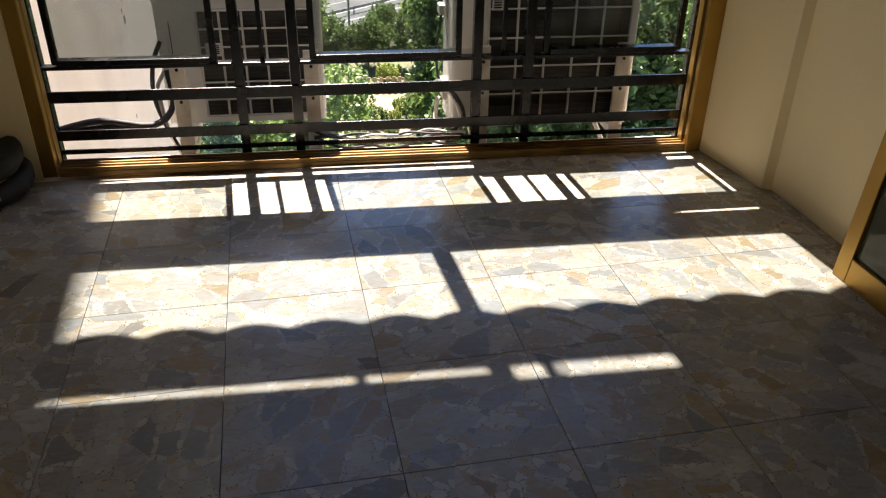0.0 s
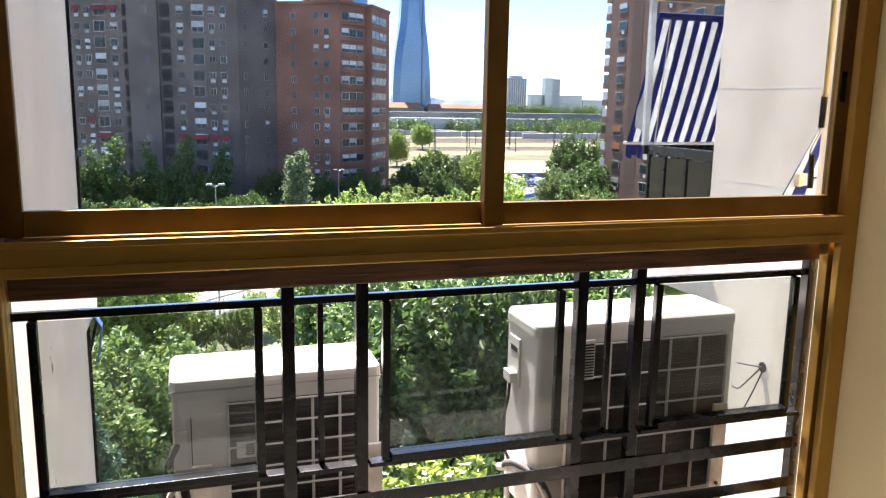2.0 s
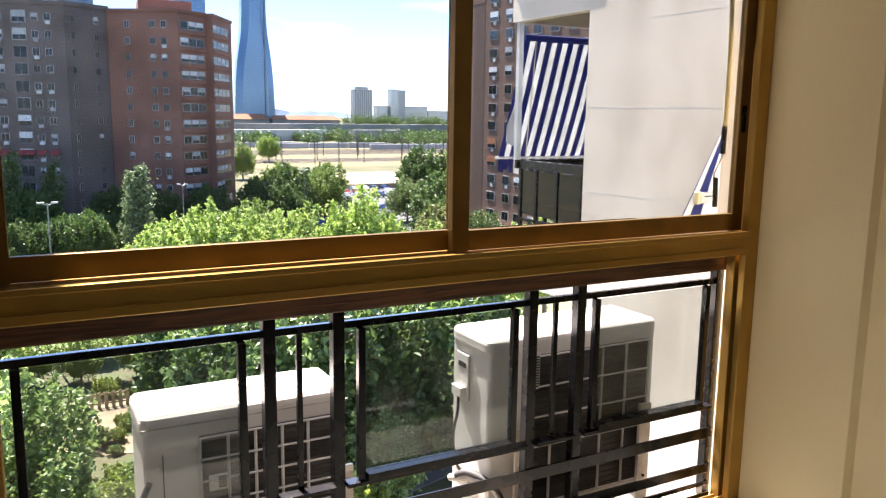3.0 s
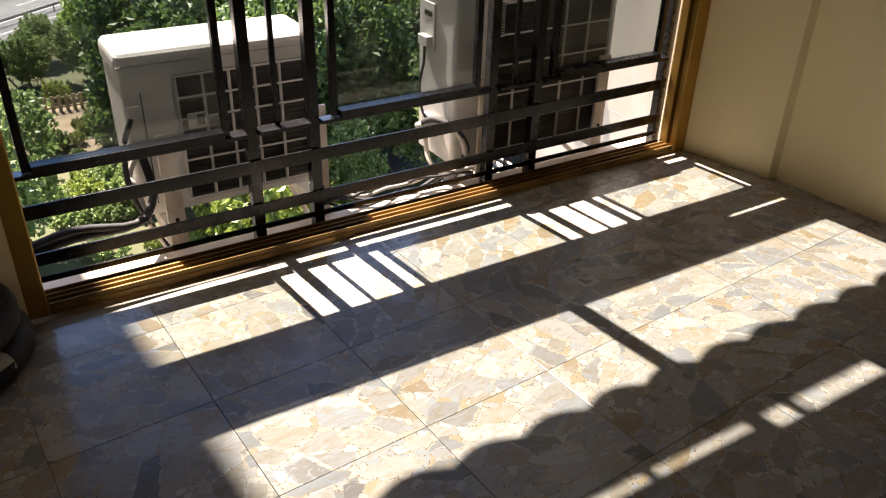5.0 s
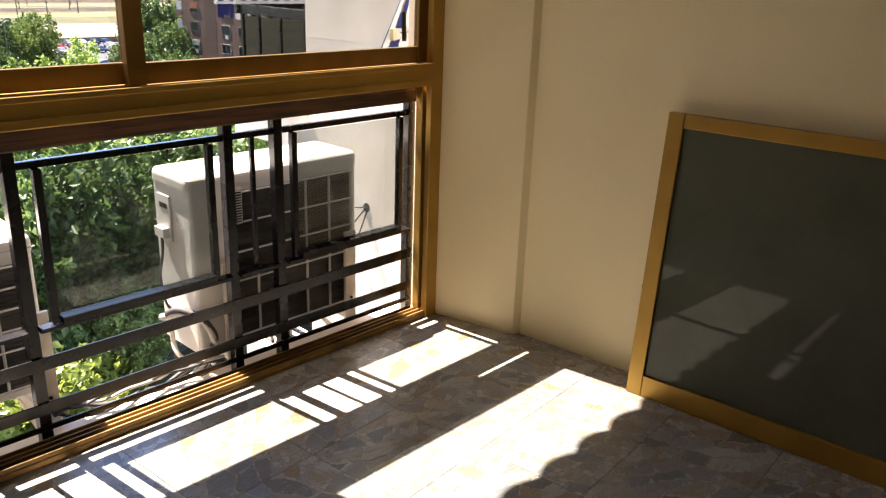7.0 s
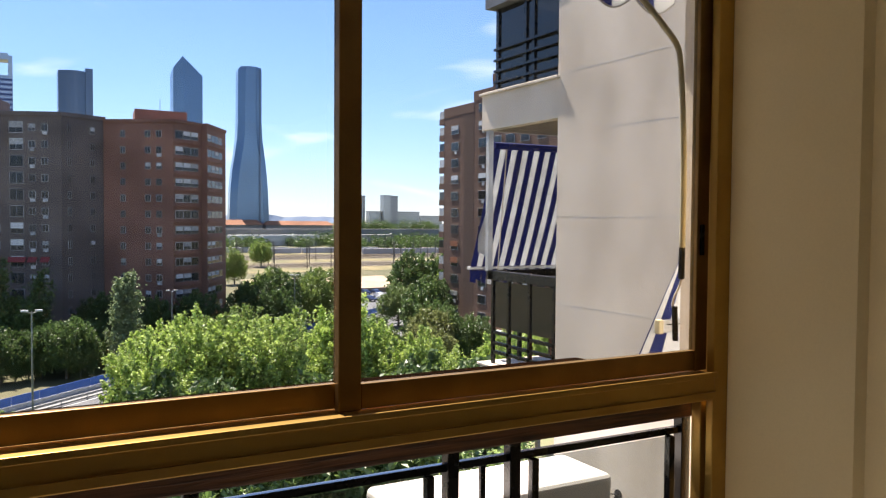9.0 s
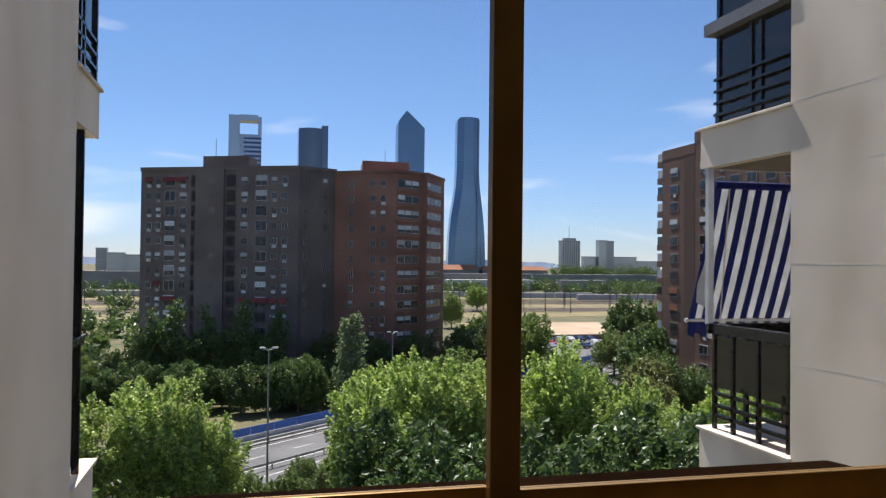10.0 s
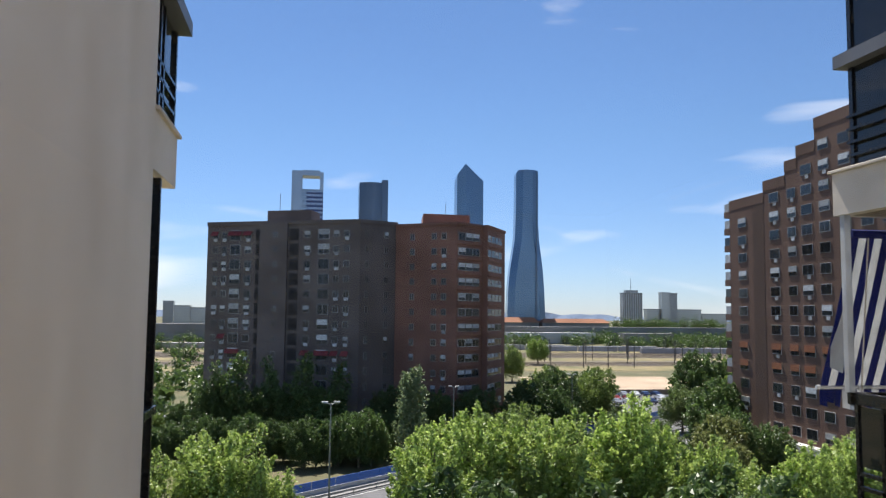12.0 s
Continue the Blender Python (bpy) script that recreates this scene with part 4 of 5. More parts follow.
for k in range(-16, 40):
    a, b = along(k * 4, -2.5, 1.6), along(k * 4 + 3.9, -2.5, 1.6)
    bm = prism(bmesh.new(), [(a.x, a.y), (b.x, b.y), (b.x + 0.05, b.y - 0.04), (a.x + 0.05, a.y - 0.04)], G + 0.75, G + 1.75)
    part("panel", bm, RAILBLUE, fence)
part("base_wall", strip(bmesh.new(), -64, 160, -2.75, -2.35, 0.0, 0.72), PAINT, fence, "pale concrete base of the fence")
for c, nm in ((0.6, "roadside"), (9.6, "median")):
    gr = thing("guard_rail", along(0, c), "galvanised steel guard rail along the road", "guard rail", "guard rails")
    part("beam", strip(bmesh.new(), -140, 230, c, c + 0.08, 0.55, 0.85), STEEL, gr)
    for k in range(-30, 58):
        part("post", strip(bmesh.new(), k * 4, k * 4 + 0.12, c + 0.08, c + 0.16, 0.1, 0.7), STEEL, gr)


def street_lamp(x, y, top, arms):
    z0 = G
    s = thing("street_lamp", (x, y, z0), "tall grey steel street lamp with white lantern heads", "street lamp", "street lamps")
    part("pole", rod(bmesh.new(), (x, y, z0), (x, y, top), 0.11, 0.06), STEEL, s)
    for d in arms:
        part("arm", rod(bmesh.new(), (x, y, top - 0.15), (x + d * 0.5, y, top + 0.02), 0.035, sides=6), STEEL, s)
        part("lantern", boxed(x + d * 0.25, x + d * 0.82, y - 0.13, y + 0.13, top - 0.03, top + 0.14, bevel=0.05), PAINT, s, "white lantern head")


globe = thing("garden_lamp", (16.0, 41.1, G), "white globe lamp on a slim garden post", "garden lamp")
part("post", rod(bmesh.new(), (16.0, 41.1, G), (16.0, 41.1, -17.5), 0.05, 0.04), BLACK, globe)
bm = bmesh.new()
bmesh.ops.create_uvsphere(bm, u_segments=16, v_segments=10, radius=0.24, matrix=Matrix.Translation((16.0, 41.1, -17.3)))
part("globe", bm, PAINT, globe, "white globe shade")
street_lamp(2.1, 75, -6.1, (-1, 1))
street_lamp(21.6, 121, -8.8, (-1, 1))
street_lamp(44.3, 134, -8.0, (-1, 1))


# windows share meshes: frame, glass, blind
def pane_mesh(name, wide, high, material, proud, inset=0.0, halves=False):
    bm = bmesh.new()
    for a, b in (((-wide / 2 + inset, -0.035), (0.035, wide / 2 - inset)) if halves else ((-wide / 2 + inset, wide / 2 - inset),)):
        box(bm, a, b, -proud, 0.05, -high / 2 + inset, high / 2 - inset)
    me = bpy.data.meshes.new(name)
    bm.to_mesh(me)
    bm.free()
    me.materials.append(material)
    return me


SHAPES = {}


def facade_window(parent, origin, angle, wide, high, blind=0.0, unit=False, flat=1.0):
    """A window standing a little proud of a facade: frame with glass, perhaps a half-drawn blind and an air-conditioning unit below."""
    key = (wide, high)
    if key not in SHAPES:
        SHAPES[key] = (pane_mesh("window", wide, high, WINFRAME, 0.05), pane_mesh("pane", wide, high, CITYGLASS, 0.07, 0.07, True),
                       pane_mesh("blind", wide - 0.2, high * 0.5, BLIND, 0.085), pane_mesh("cooler", 0.72, 0.5, BLIND, 0.32))
    f, g, b, c = SHAPES[key]
    m = Matrix.Translation(origin) @ Matrix.Rotation(angle, 4, "Z")
    o = new("window", f)
    o.parent, o.matrix_parent_inverse, o.matrix_basis = parent, Matrix.Translation(parent.location).inverted(), m
    p = new("pane", g)
    p.parent = o
    if blind:
        q = new("blind", b)
        q.parent, q.location = o, (0, 0, high * 0.25 - 0.08)
    if unit:
        q = new("cooler", c)
        q.parent, q.location = o, (wide * 0.1, 0, -high / 2 - 0.32)
        q.scale = (1, flat, 1)
    return o


def on_facade(a, b, u, z, out=0.0):
    """Place at the share u of the way along the facade from a to b, and its turn."""
    a, b = Vector((*a, 0)), Vector((*b, 0))
    p = a.lerp(b, u)
    ang = math.atan2(b.y - a.y, b.x - a.x)
    nrm = Vector((math.sin(ang), -math.cos(ang), 0))
    p += nrm * out
    return Vector((p.x, p.y, z)), ang


# block of flats: dark slab and red corner part
dark = thing("apartment_block", (-6, 160, G), "tall dark brown brick apartment block with rows of small windows", "apartment building", "apartment blocks")
A0, A1 = (-19.2, 160.8), (9.1, 148.0)
ZR = 18.3
part("wall", prism(bmesh.new(), [A0, A1, (16.0, 151.6), (18.4, 172), (-12.6, 178)], G, ZR), DARKBRICK, dark)
part("parapet", prism(bmesh.new(), [(-19.35, 160.6), (9.1, 147.8), (16.3, 151.5), (18.6, 172.2), (-12.6, 178.2)], ZR, ZR + 0.7), DARKBRICK, dark)
bm = prism(bmesh.new(), [(-8.1, 160), (0.2, 156.5), (1.9, 162), (-6.1, 166)], ZR + 0.7, ZR + 3.2)
part("roof_house", bm, DARKBRICK, dark)
part("aerial", rod(bmesh.new(), (-5.8, 160.5, ZR + 3.2), (-5.8, 160.5, ZR + 6.6), 0.06), STEEL, dark)
bay0, an = on_facade(A0, A1, 0.36, 0, 0.0)
bay1, _ = on_facade(A0, A1, 0.54, 0, 0.0)
nrm = Vector((math.sin(an), -math.cos(an), 0))
part("stair_bay", prism(bmesh.new(), [(bay0.x, bay0.y), (bay0.x + nrm.x * 0.5, bay0.y + nrm.y * 0.5), (bay1.x + nrm.x * 0.5, bay1.y + nrm.y * 0.5), (bay1.x, bay1.y)], G, ZR + 0.3), DARKBRICK, dark)
cols = ((0.055, 1.1, 1.2), (0.115, 1.1, 1.2), (0.19, 2.1, 1.9), (0.275, 1.4, 1.3), (0.355, 1.5, 2.1), (0.465, 0.8, 0.9), (0.58, 1.5, 2.1),
        (0.665, 1.3, 1.3), (0.77, 2.2, 1.9), (0.85, 1.1, 1.2), (0.915, 1.1, 1.2))
awns = []
for r in range(13):
    z = ZR - 1.9 - 2.76 * r
    for i, (uu, w, h) in enumerate(cols):
        o, a = on_facade(A0, A1, uu, z, 0.5 if i == 5 else 0.0)
        if i in (4, 6):
            continue
        facade_window(dark, o, a, w, h, blind=rng.random() < (0.5 if i in (2, 8) else 0.25), unit=(i not in (2, 5, 8) and rng.random() < 0.4))
        if (r, i) in ((0, 0), (0, 2), (0, 3), (7, 1), (8, 2), (8, 7), (8, 8), (8, 9), (8, 10), (9, 3)):
            awns.append((o, a, w))
    for uu in (0.5,):
        o, a = on_facade(A1, (16.0, 151.6), 0.18, z)
        facade_window(dark, o, a, 0.7, 1.3)
        o, a = on_facade(A1, (16.0, 151.6), 0.72, z)
        facade_window(dark, o, a, 0.9, 1.2, blind=rng.random() < 0.3)
# flat near-black panels with bars; the recesses' shade is put into their colour
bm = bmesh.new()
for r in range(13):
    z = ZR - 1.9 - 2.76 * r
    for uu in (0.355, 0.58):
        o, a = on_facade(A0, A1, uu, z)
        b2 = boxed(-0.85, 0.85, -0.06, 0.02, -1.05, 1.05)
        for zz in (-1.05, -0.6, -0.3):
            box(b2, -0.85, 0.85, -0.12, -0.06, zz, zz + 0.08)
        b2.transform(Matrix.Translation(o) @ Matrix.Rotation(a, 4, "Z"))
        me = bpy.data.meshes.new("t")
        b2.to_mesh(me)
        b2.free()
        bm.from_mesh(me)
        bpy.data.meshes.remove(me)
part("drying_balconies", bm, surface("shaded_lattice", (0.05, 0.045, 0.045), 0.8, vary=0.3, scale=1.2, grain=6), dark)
for o, a, w in awns:
    bm = bmesh.new()
    face = bm.faces.new([bm.verts.new(p) for p in ((-w * 0.65, -0.05, 0.75), (w * 0.65, -0.05, 0.75), (w * 0.65, -0.75, -0.1), (-w * 0.65, -0.75, -0.1))])
    bm.normal_update()
    bmesh.ops.solidify(bm, geom=[face], thickness=0.03)
    bm.transform(Matrix.Translation(o) @ Matrix.Rotation(a, 4, "Z"))
    part("awning", bm, REDCLOTH, dark, "faded red window awning")

red = thing("apartment_block", (25, 155, G), "tall red brick apartment block with ribbon windows at its corner", "apartment building", "apartment blocks")
Q = [(15.9, 151.35), (26.2, 144.6), (31.9, 148.6), (32.7, 147.9), (38.4, 157.6), (37.4, 172), (19.4, 172)]
part("wall", prism(bmesh.new(), Q, G, ZR - 0.2), REDBRICK, red)
part("parapet", prism(bmesh.new(), [(15.8, 151.15), (26.2, 144.3), (32.0, 148.4), (32.8, 147.7), (38.6, 157.6), (37.4, 172.2), (19.4, 172.2)], ZR - 0.2, ZR + 0.3), REDBRICK, red)
part("roof_house", prism(bmesh.new(), [(20.9, 150.5), (29.9, 151), (30.9, 160), (21.9, 160)], ZR + 0.3, ZR + 2.4), REDBRICK, red)
part("aerial", rod(bmesh.new(), (25.4, 152, ZR + 2.4), (25.4, 152, ZR + 4.6), 0.05), STEEL, red)
for r in range(13):
    z = ZR - 2.2 - 2.76 * r
    for uu, w in ((0.28, 0.9), (0.64, 1.0), (0.80, 1.0)):
        o, a = on_facade(Q[0], Q[1], uu, z)
        facade_window(red, o, a, w, 1.2, blind=rng.random() < 0.3, unit=rng.random() < 0.15)
    for k in range(3):
        o, a = on_facade(Q[1], Q[2], 0.2 + 0.27 * k, z)
        facade_window(red, o, a, 1.8, 1.4, blind=rng.random() < 0.45)
    for k in range(4):
        o, a = on_facade(Q[3], Q[4], 0.1 + 0.2 * k, z)
        facade_window(red, o, a, 1.9, 1.3, blind=rng.random() < 0.5)
for q0, q1 in ((Q[1], Q[2]), (Q[3], Q[4])):
    bm = bmesh.new()
    for r in range(13):
        z = ZR - 3.3 - 2.76 * r
        for k in range(1):
            o, a = on_facade(q0, q1, 0.46, z)
            L2 = (Vector(q1) - Vector(q0)).length * 0.9
            b2 = boxed(-L2 / 2, L2 / 2, -0.25, 0.05, -0.35, 0.25)
            b2.transform(Matrix.Translation(o) @ Matrix.Rotation(a, 4, "Z"))
            me = bpy.data.meshes.new("t")
            b2.to_mesh(me)
            b2.free()
            bm.from_mesh(me)
            bpy.data.meshes.remove(me)
    part("bay_parapets", bm, REDBRICK, red)

# stepped block on the east side
step = thing("apartment_block", (72, 110, G), "brown brick apartment block with a stepped roofline and pale windows", "apartment building", "apartment blocks")
BX = 67.8
ends = ((123.7, 113.75, 20.6), (113.75, 108.1, 22.3), (108.1, 105.2, 24.3), (105.2, 101.0, 26.0), (101.0, 60.0, 29.0))
for i, (ya, yb, z) in enumerate(ends):
    part("wall", boxed(BX + 0.002 * i, BX + 16, yb, ya, G, z), BROWNBRICK, step)
    part("parapet", boxed(BX - 0.04, BX + 16, yb, ya + 0.05, z - 1.3, z + 0.25), BROWNBRICK, step)
# flat strip of darkened brick; a recess's shade is painted into it
part("dark_recess", boxed(BX - 0.02, BX + 0.1, 113.7, 116.8, G, 19.4), surface("shaded_brick", (0.13, 0.075, 0.055), 0.9), step)
part("shop_canopy", boxed(BX - 1.5, BX, 60, 117, -16.3, -15.4), PAINT, step, "pale canopy over the shops")
part("shop_front", boxed(BX - 0.2, BX, 60, 117, -20, -16.3), surface("green_shopfront", (0.06, 0.20, 0.08), 0.5, other=(0.02, 0.03, 0.03), scale=0.12), step, "green shopfront")
ORANGE = surface("orange_blind", (0.42, 0.15, 0.07), 0.8)
for yy, wid, top in ((119.9, 2.4, 20.6), (111.0, 2.4, 22.3), (106.6, 2.0, 24.3), (103.1, 2.4, 26.0), (99.2, 2.2, 29.0), (95.0, 2.2, 29.0), (90.9, 2.2, 29.0), (87.1, 2.2, 29.0), (83.3, 2.2, 29.0)):
    for r in range(19):
        z = 30.9 - 2.80 * r
        if z > top - 2.2 or z < -14.5:
            continue
        facade_window(step, Vector((BX, yy, z)), -math.pi / 2, wid, 1.45, blind=rng.random() < 0.35, unit=rng.random() < 0.3, flat=0.2)
        if r in (12, 13) and yy > 98:
            part("blind_awning", boxed(BX - 0.13, BX - 0.06, yy - wid / 2, yy + wid / 2, z - 0.1, z + 0.8), ORANGE, step, "orange canvas window blind")
bays = thing("corner_bay", (BX, 123.8, 0), "stack of glazed corner balconies on the brown block", "balcony")
for r in range(4, 16):
    z = 30.9 - 2.80 * r
    part("parapet", boxed(BX - 0.03, BX + 3, 123.7, 125.4, z - 1.5, z - 0.5), BROWNBRICK, bays)
    part("glazing", boxed(BX, BX + 3, 123.7, 125.25, z - 0.5, z + 0.8), BLIND if r % 3 else CITYGLASS, bays)


# ---- far towers ----
def tower_glass(name, base, stripe, scale):
    """Glass curtain wall with floor lines."""
    m, n, l, p = shader(name)
    geo, cut, line = n.new("ShaderNodeNewGeometry"), n.new("ShaderNodeSeparateXYZ"), n.new("ShaderNodeTexWave")
    line.wave_type, line.bands_direction = "BANDS", "Z"
    line.inputs["Scale"].default_value, line.inputs["Distortion"].default_value = scale, 0.0
    patch = n.new("ShaderNodeTexNoise")
    patch.inputs["Scale"].default_value = 0.02
    mix, two = n.new("ShaderNodeMix"), n.new("ShaderNodeMix")
    mix.data_type = two.data_type = "RGBA"
    mix.inputs["A"].default_value, mix.inputs["B"].default_value = (*base, 1), (*stripe, 1)
    for t in (line, patch):
        l.new(geo.outputs["Position"], t.inputs["Vector"])
    l.new(line.outputs["Fac"], mix.inputs["Factor"])
    two.blend_type = "MULTIPLY"
    two.inputs["Factor"].default_value = 0.35
    l.new(mix.outputs["Result"], two.inputs["A"])
    l.new(patch.outputs["Fac"], two.inputs["B"])
    l.new(two.outputs["Result"], p.inputs["Base Color"])
    p.inputs["Roughness"].default_value, p.inputs["Metallic"].default_value = 0.22, 0.55
    return m


TY = 1300.0
# the blue of aerial haze is mixed into these tower wall colours
HAZEBLUE = tower_glass("haze_blue_curtain_wall", (0.12, 0.22, 0.34), (0.22, 0.35, 0.5), 0.08)
HAZEGREY = tower_glass("haze_grey_curtain_wall", (0.10, 0.14, 0.20), (0.18, 0.23, 0.3), 0.08)
HAZEPALE = tower_glass("haze_pale_curtain_wall", (0.40, 0.45, 0.52), (0.55, 0.6, 0.66), 0.08)
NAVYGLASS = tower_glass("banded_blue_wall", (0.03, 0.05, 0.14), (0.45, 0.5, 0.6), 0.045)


def loft(rings):
    """A shaft through plan outlines (all with as many corners) at rising heights."""
    bm = bmesh.new()
    loops = [[bm.verts.new((x, y, z)) for x, y in ring] for z, ring in rings]
    bm.faces.new(loops[0][::-1])
    bm.faces.new(loops[-1])
    for a, b in zip(loops, loops[1:]):
        for k in range(len(a)):
            bm.faces.new((a[k], a[(k + 1) % len(a)], b[(k + 1) % len(b)], b[k]))
    bmesh.ops.recalc_face_normals(bm, faces=bm.faces)
    return bm


def plan(x0, x1, y0, y1):
    return [(x0, y0), (x1, y0), (x1, y1), (x0, y1)]


t = thing("skyscraper", (-16, TY, G), "pale skyscraper with an open frame at its top", "skyscraper", "far towers")
part("left_leg", boxed(-29, -12, TY, TY + 30, G, 232), HAZEPALE, t)
part("right_leg", boxed(16, 21.5, TY, TY + 30, G, 230), HAZEPALE, t)
part("crown", boxed(-12, 16, TY, TY + 30, 224, 233), HAZEPALE, t)
part("back_shaft", boxed(-12, 16, TY + 6, TY + 29, G, 203), HAZEPALE, t)
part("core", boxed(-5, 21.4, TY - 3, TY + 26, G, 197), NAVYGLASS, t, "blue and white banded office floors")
t = thing("skyscraper", (90, TY, G), "dark grey, haze-blue skyscraper with a curved face", "skyscraper", "far towers")
part("shaft", prism(bmesh.new(), [(79.7 + 40 * k / 8, TY - 9 * math.sin(math.pi * k / 8)) for k in range(9)] + [(118, TY + 30), (79.7, TY + 30)], G, 216), HAZEGREY, t)
part("side_core", boxed(116, 126, TY - 3, TY + 26, G, 221), HAZEGREY, t)
t = thing("skyscraper", (250, TY, G), "haze-blue glass skyscraper with a pointed crystal top", "skyscraper", "far towers")
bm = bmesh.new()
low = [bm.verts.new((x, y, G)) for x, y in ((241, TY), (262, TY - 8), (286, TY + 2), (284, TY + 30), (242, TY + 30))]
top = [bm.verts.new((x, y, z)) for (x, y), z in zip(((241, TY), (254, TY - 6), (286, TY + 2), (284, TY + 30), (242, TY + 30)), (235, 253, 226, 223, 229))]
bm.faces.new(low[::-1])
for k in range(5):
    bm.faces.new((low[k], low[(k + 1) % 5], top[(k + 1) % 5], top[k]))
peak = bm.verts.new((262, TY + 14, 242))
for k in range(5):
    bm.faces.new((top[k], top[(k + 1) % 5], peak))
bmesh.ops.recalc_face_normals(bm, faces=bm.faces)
part("shaft", bm, HAZEBLUE, t)
t = thing("skyscraper", (350, TY, G), "tall haze-blue glass skyscraper that flares towards its foot", "skyscraper", "far towers")
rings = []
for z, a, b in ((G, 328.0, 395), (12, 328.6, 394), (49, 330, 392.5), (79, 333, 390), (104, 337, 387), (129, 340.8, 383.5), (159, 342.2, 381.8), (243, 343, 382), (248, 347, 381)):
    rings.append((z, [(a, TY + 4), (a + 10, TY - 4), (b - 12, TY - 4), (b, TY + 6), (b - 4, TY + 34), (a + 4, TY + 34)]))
part("shaft", loft(rings), HAZEBLUE, t)
part("rib", boxed(375, 377, TY - 6, TY - 3, G, 243), HAZEGREY, t, "darker vertical rib")

GREYBLOCK = tower_glass("grey_office_wall", (0.20, 0.21, 0.23), (0.42, 0.43, 0.44), 0.06)
WHITEBLOCK = tower_glass("white_office_wall", (0.38, 0.40, 0.42), (0.58, 0.58, 0.57), 0.08)
for deep, (x0, x1, z1, m_, lab) in enumerate(((530, 564, 42, GREYBLOCK, "grey office tower with vertical piers"), (602, 616, 44, WHITEBLOCK, "pale slender office tower far off"), (612, 632, 43, GREYBLOCK, "grey office tower far off"),
                            (578, 601, 15, WHITEBLOCK, "low pale office block far off"), (632, 680, 15, WHITEBLOCK, "long pale office block far off"), (684, 730, 8, WHITEBLOCK, "long low pale office block far off"),
                            (-207, -182, 12, WHITEBLOCK, "pale office block far off"), (-184, -140, 9, WHITEBLOCK, "long pale block far off"), (-225, -209, 19, GREYBLOCK, "brownish office block far off"))):
    TY = 1300.0 + 4 * deep
    t = thing("office_building", ((x0 + x1) / 2, TY, G), lab, "office building", "far office buildings")
    part("wall", boxed(x0, x1, TY, TY + 14, G, z1), m_, t)
    part("roof_edge", boxed(x0 - 0.6, x1 + 0.6, TY - 0.6, TY + 14.6, z1, z1 + 1.6), GREYBLOCK, t)
    if x0 == 530:
        part("roof_box", boxed(536, 558, TY + 3, TY + 12, z1 + 1.6, z1 + 6), GREYBLOCK, t)
        part("mast", rod(bmesh.new(), (547, TY + 8, z1 + 6), (547, TY + 8, z1 + 26), 0.45), GREYBLOCK, t)
        bm = bmesh.new()
        for k in range(9):
            box(bm, x0 + 0.6 + k * 4.0, x0 + 2.0 + k * 4.0, TY - 1.5, TY, G, z1)
        part("piers", bm, PAINT, t)
# long terrace with orange roofs, retaining wall, hills
t = thing("long_building", (420, 1250, G), "long low building with orange tiled roofs on the horizon", "building")
for k in range(3, 7):
    x = -390 + 118 * k + (0 if k < 4 else 55)
    part("wall", boxed(x, x + 112, 1250, 1275, G, -8), CONCRETE, t)
    bm = loft([(-8, plan(x - 1, x + 113, 1248, 1277)), (-1.5 + 1.5 * (k % 2), plan(x + 6, x + 106, 1261, 1264))])
    part("roof", bm, ROOFTILE, t)
solid("retaining_wall", boxed(-600, 760, 671, 685, G, -7.0), CONCRETE, "long grey concrete retaining wall behind the rail yard", "wall")
solid("warehouse", boxed(160, 235, 637, 652, G, -11.5), OFFWHITE, "pale low warehouse by the rail yard", "building")
solid("warehouse", boxed(250, 292, 613, 628, G, -11), CONCRETE, "grey open shed by the rail yard", "building")
# the pale blue base colour carries the haze of the distance
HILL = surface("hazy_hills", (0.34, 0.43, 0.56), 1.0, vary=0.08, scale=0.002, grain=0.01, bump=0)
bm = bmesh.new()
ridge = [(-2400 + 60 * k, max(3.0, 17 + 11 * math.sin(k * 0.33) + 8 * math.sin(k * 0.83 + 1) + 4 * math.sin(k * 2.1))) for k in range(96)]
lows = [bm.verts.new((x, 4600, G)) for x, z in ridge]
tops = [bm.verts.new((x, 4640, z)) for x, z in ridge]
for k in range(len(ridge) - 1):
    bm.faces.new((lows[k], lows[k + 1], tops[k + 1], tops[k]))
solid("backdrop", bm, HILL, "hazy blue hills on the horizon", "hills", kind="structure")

# rail yard: bands of track, masts
for y0, y1, m_, nm, lab, z in ((226, 290, SAND, "sand_lot", "pale sandy lot beside the rail yard", 0.06), (352, 392, BALLAST, "track_bed", "grey ballast of the rail tracks", 0.08),
                               (420, 480, BALLAST, "track_bed", "grey ballast of the rail tracks", 0.08), (520, 590, BALLAST, "track_bed", "grey ballast of the rail tracks", 0.08)):
    xa, xb = (76, 132) if m_ is SAND else (-600, 700)
    solid(nm, boxed(xa, xb, y0, y1, G, G + z), m_, lab, "rail yard", kind="structure")
RUST = surface("rusty_rail", (0.15, 0.11, 0.09), 0.8)
DRY = surface("dry_yellow_grass", (0.27, 0.205, 0.09), 0.95, vary=0.2, scale=0.09, grain=2, bump=0.4, other=(0.10, 0.11, 0.04), depth=0.1)
for y0, y1 in ((322, 350), (394, 418), (484, 516)):
    solid("grass_strip", boxed(-600, 700, y0, y1, G, G + 0.07), DRY, "strip of dry yellow grass between the rail tracks", "grass", kind="structure")
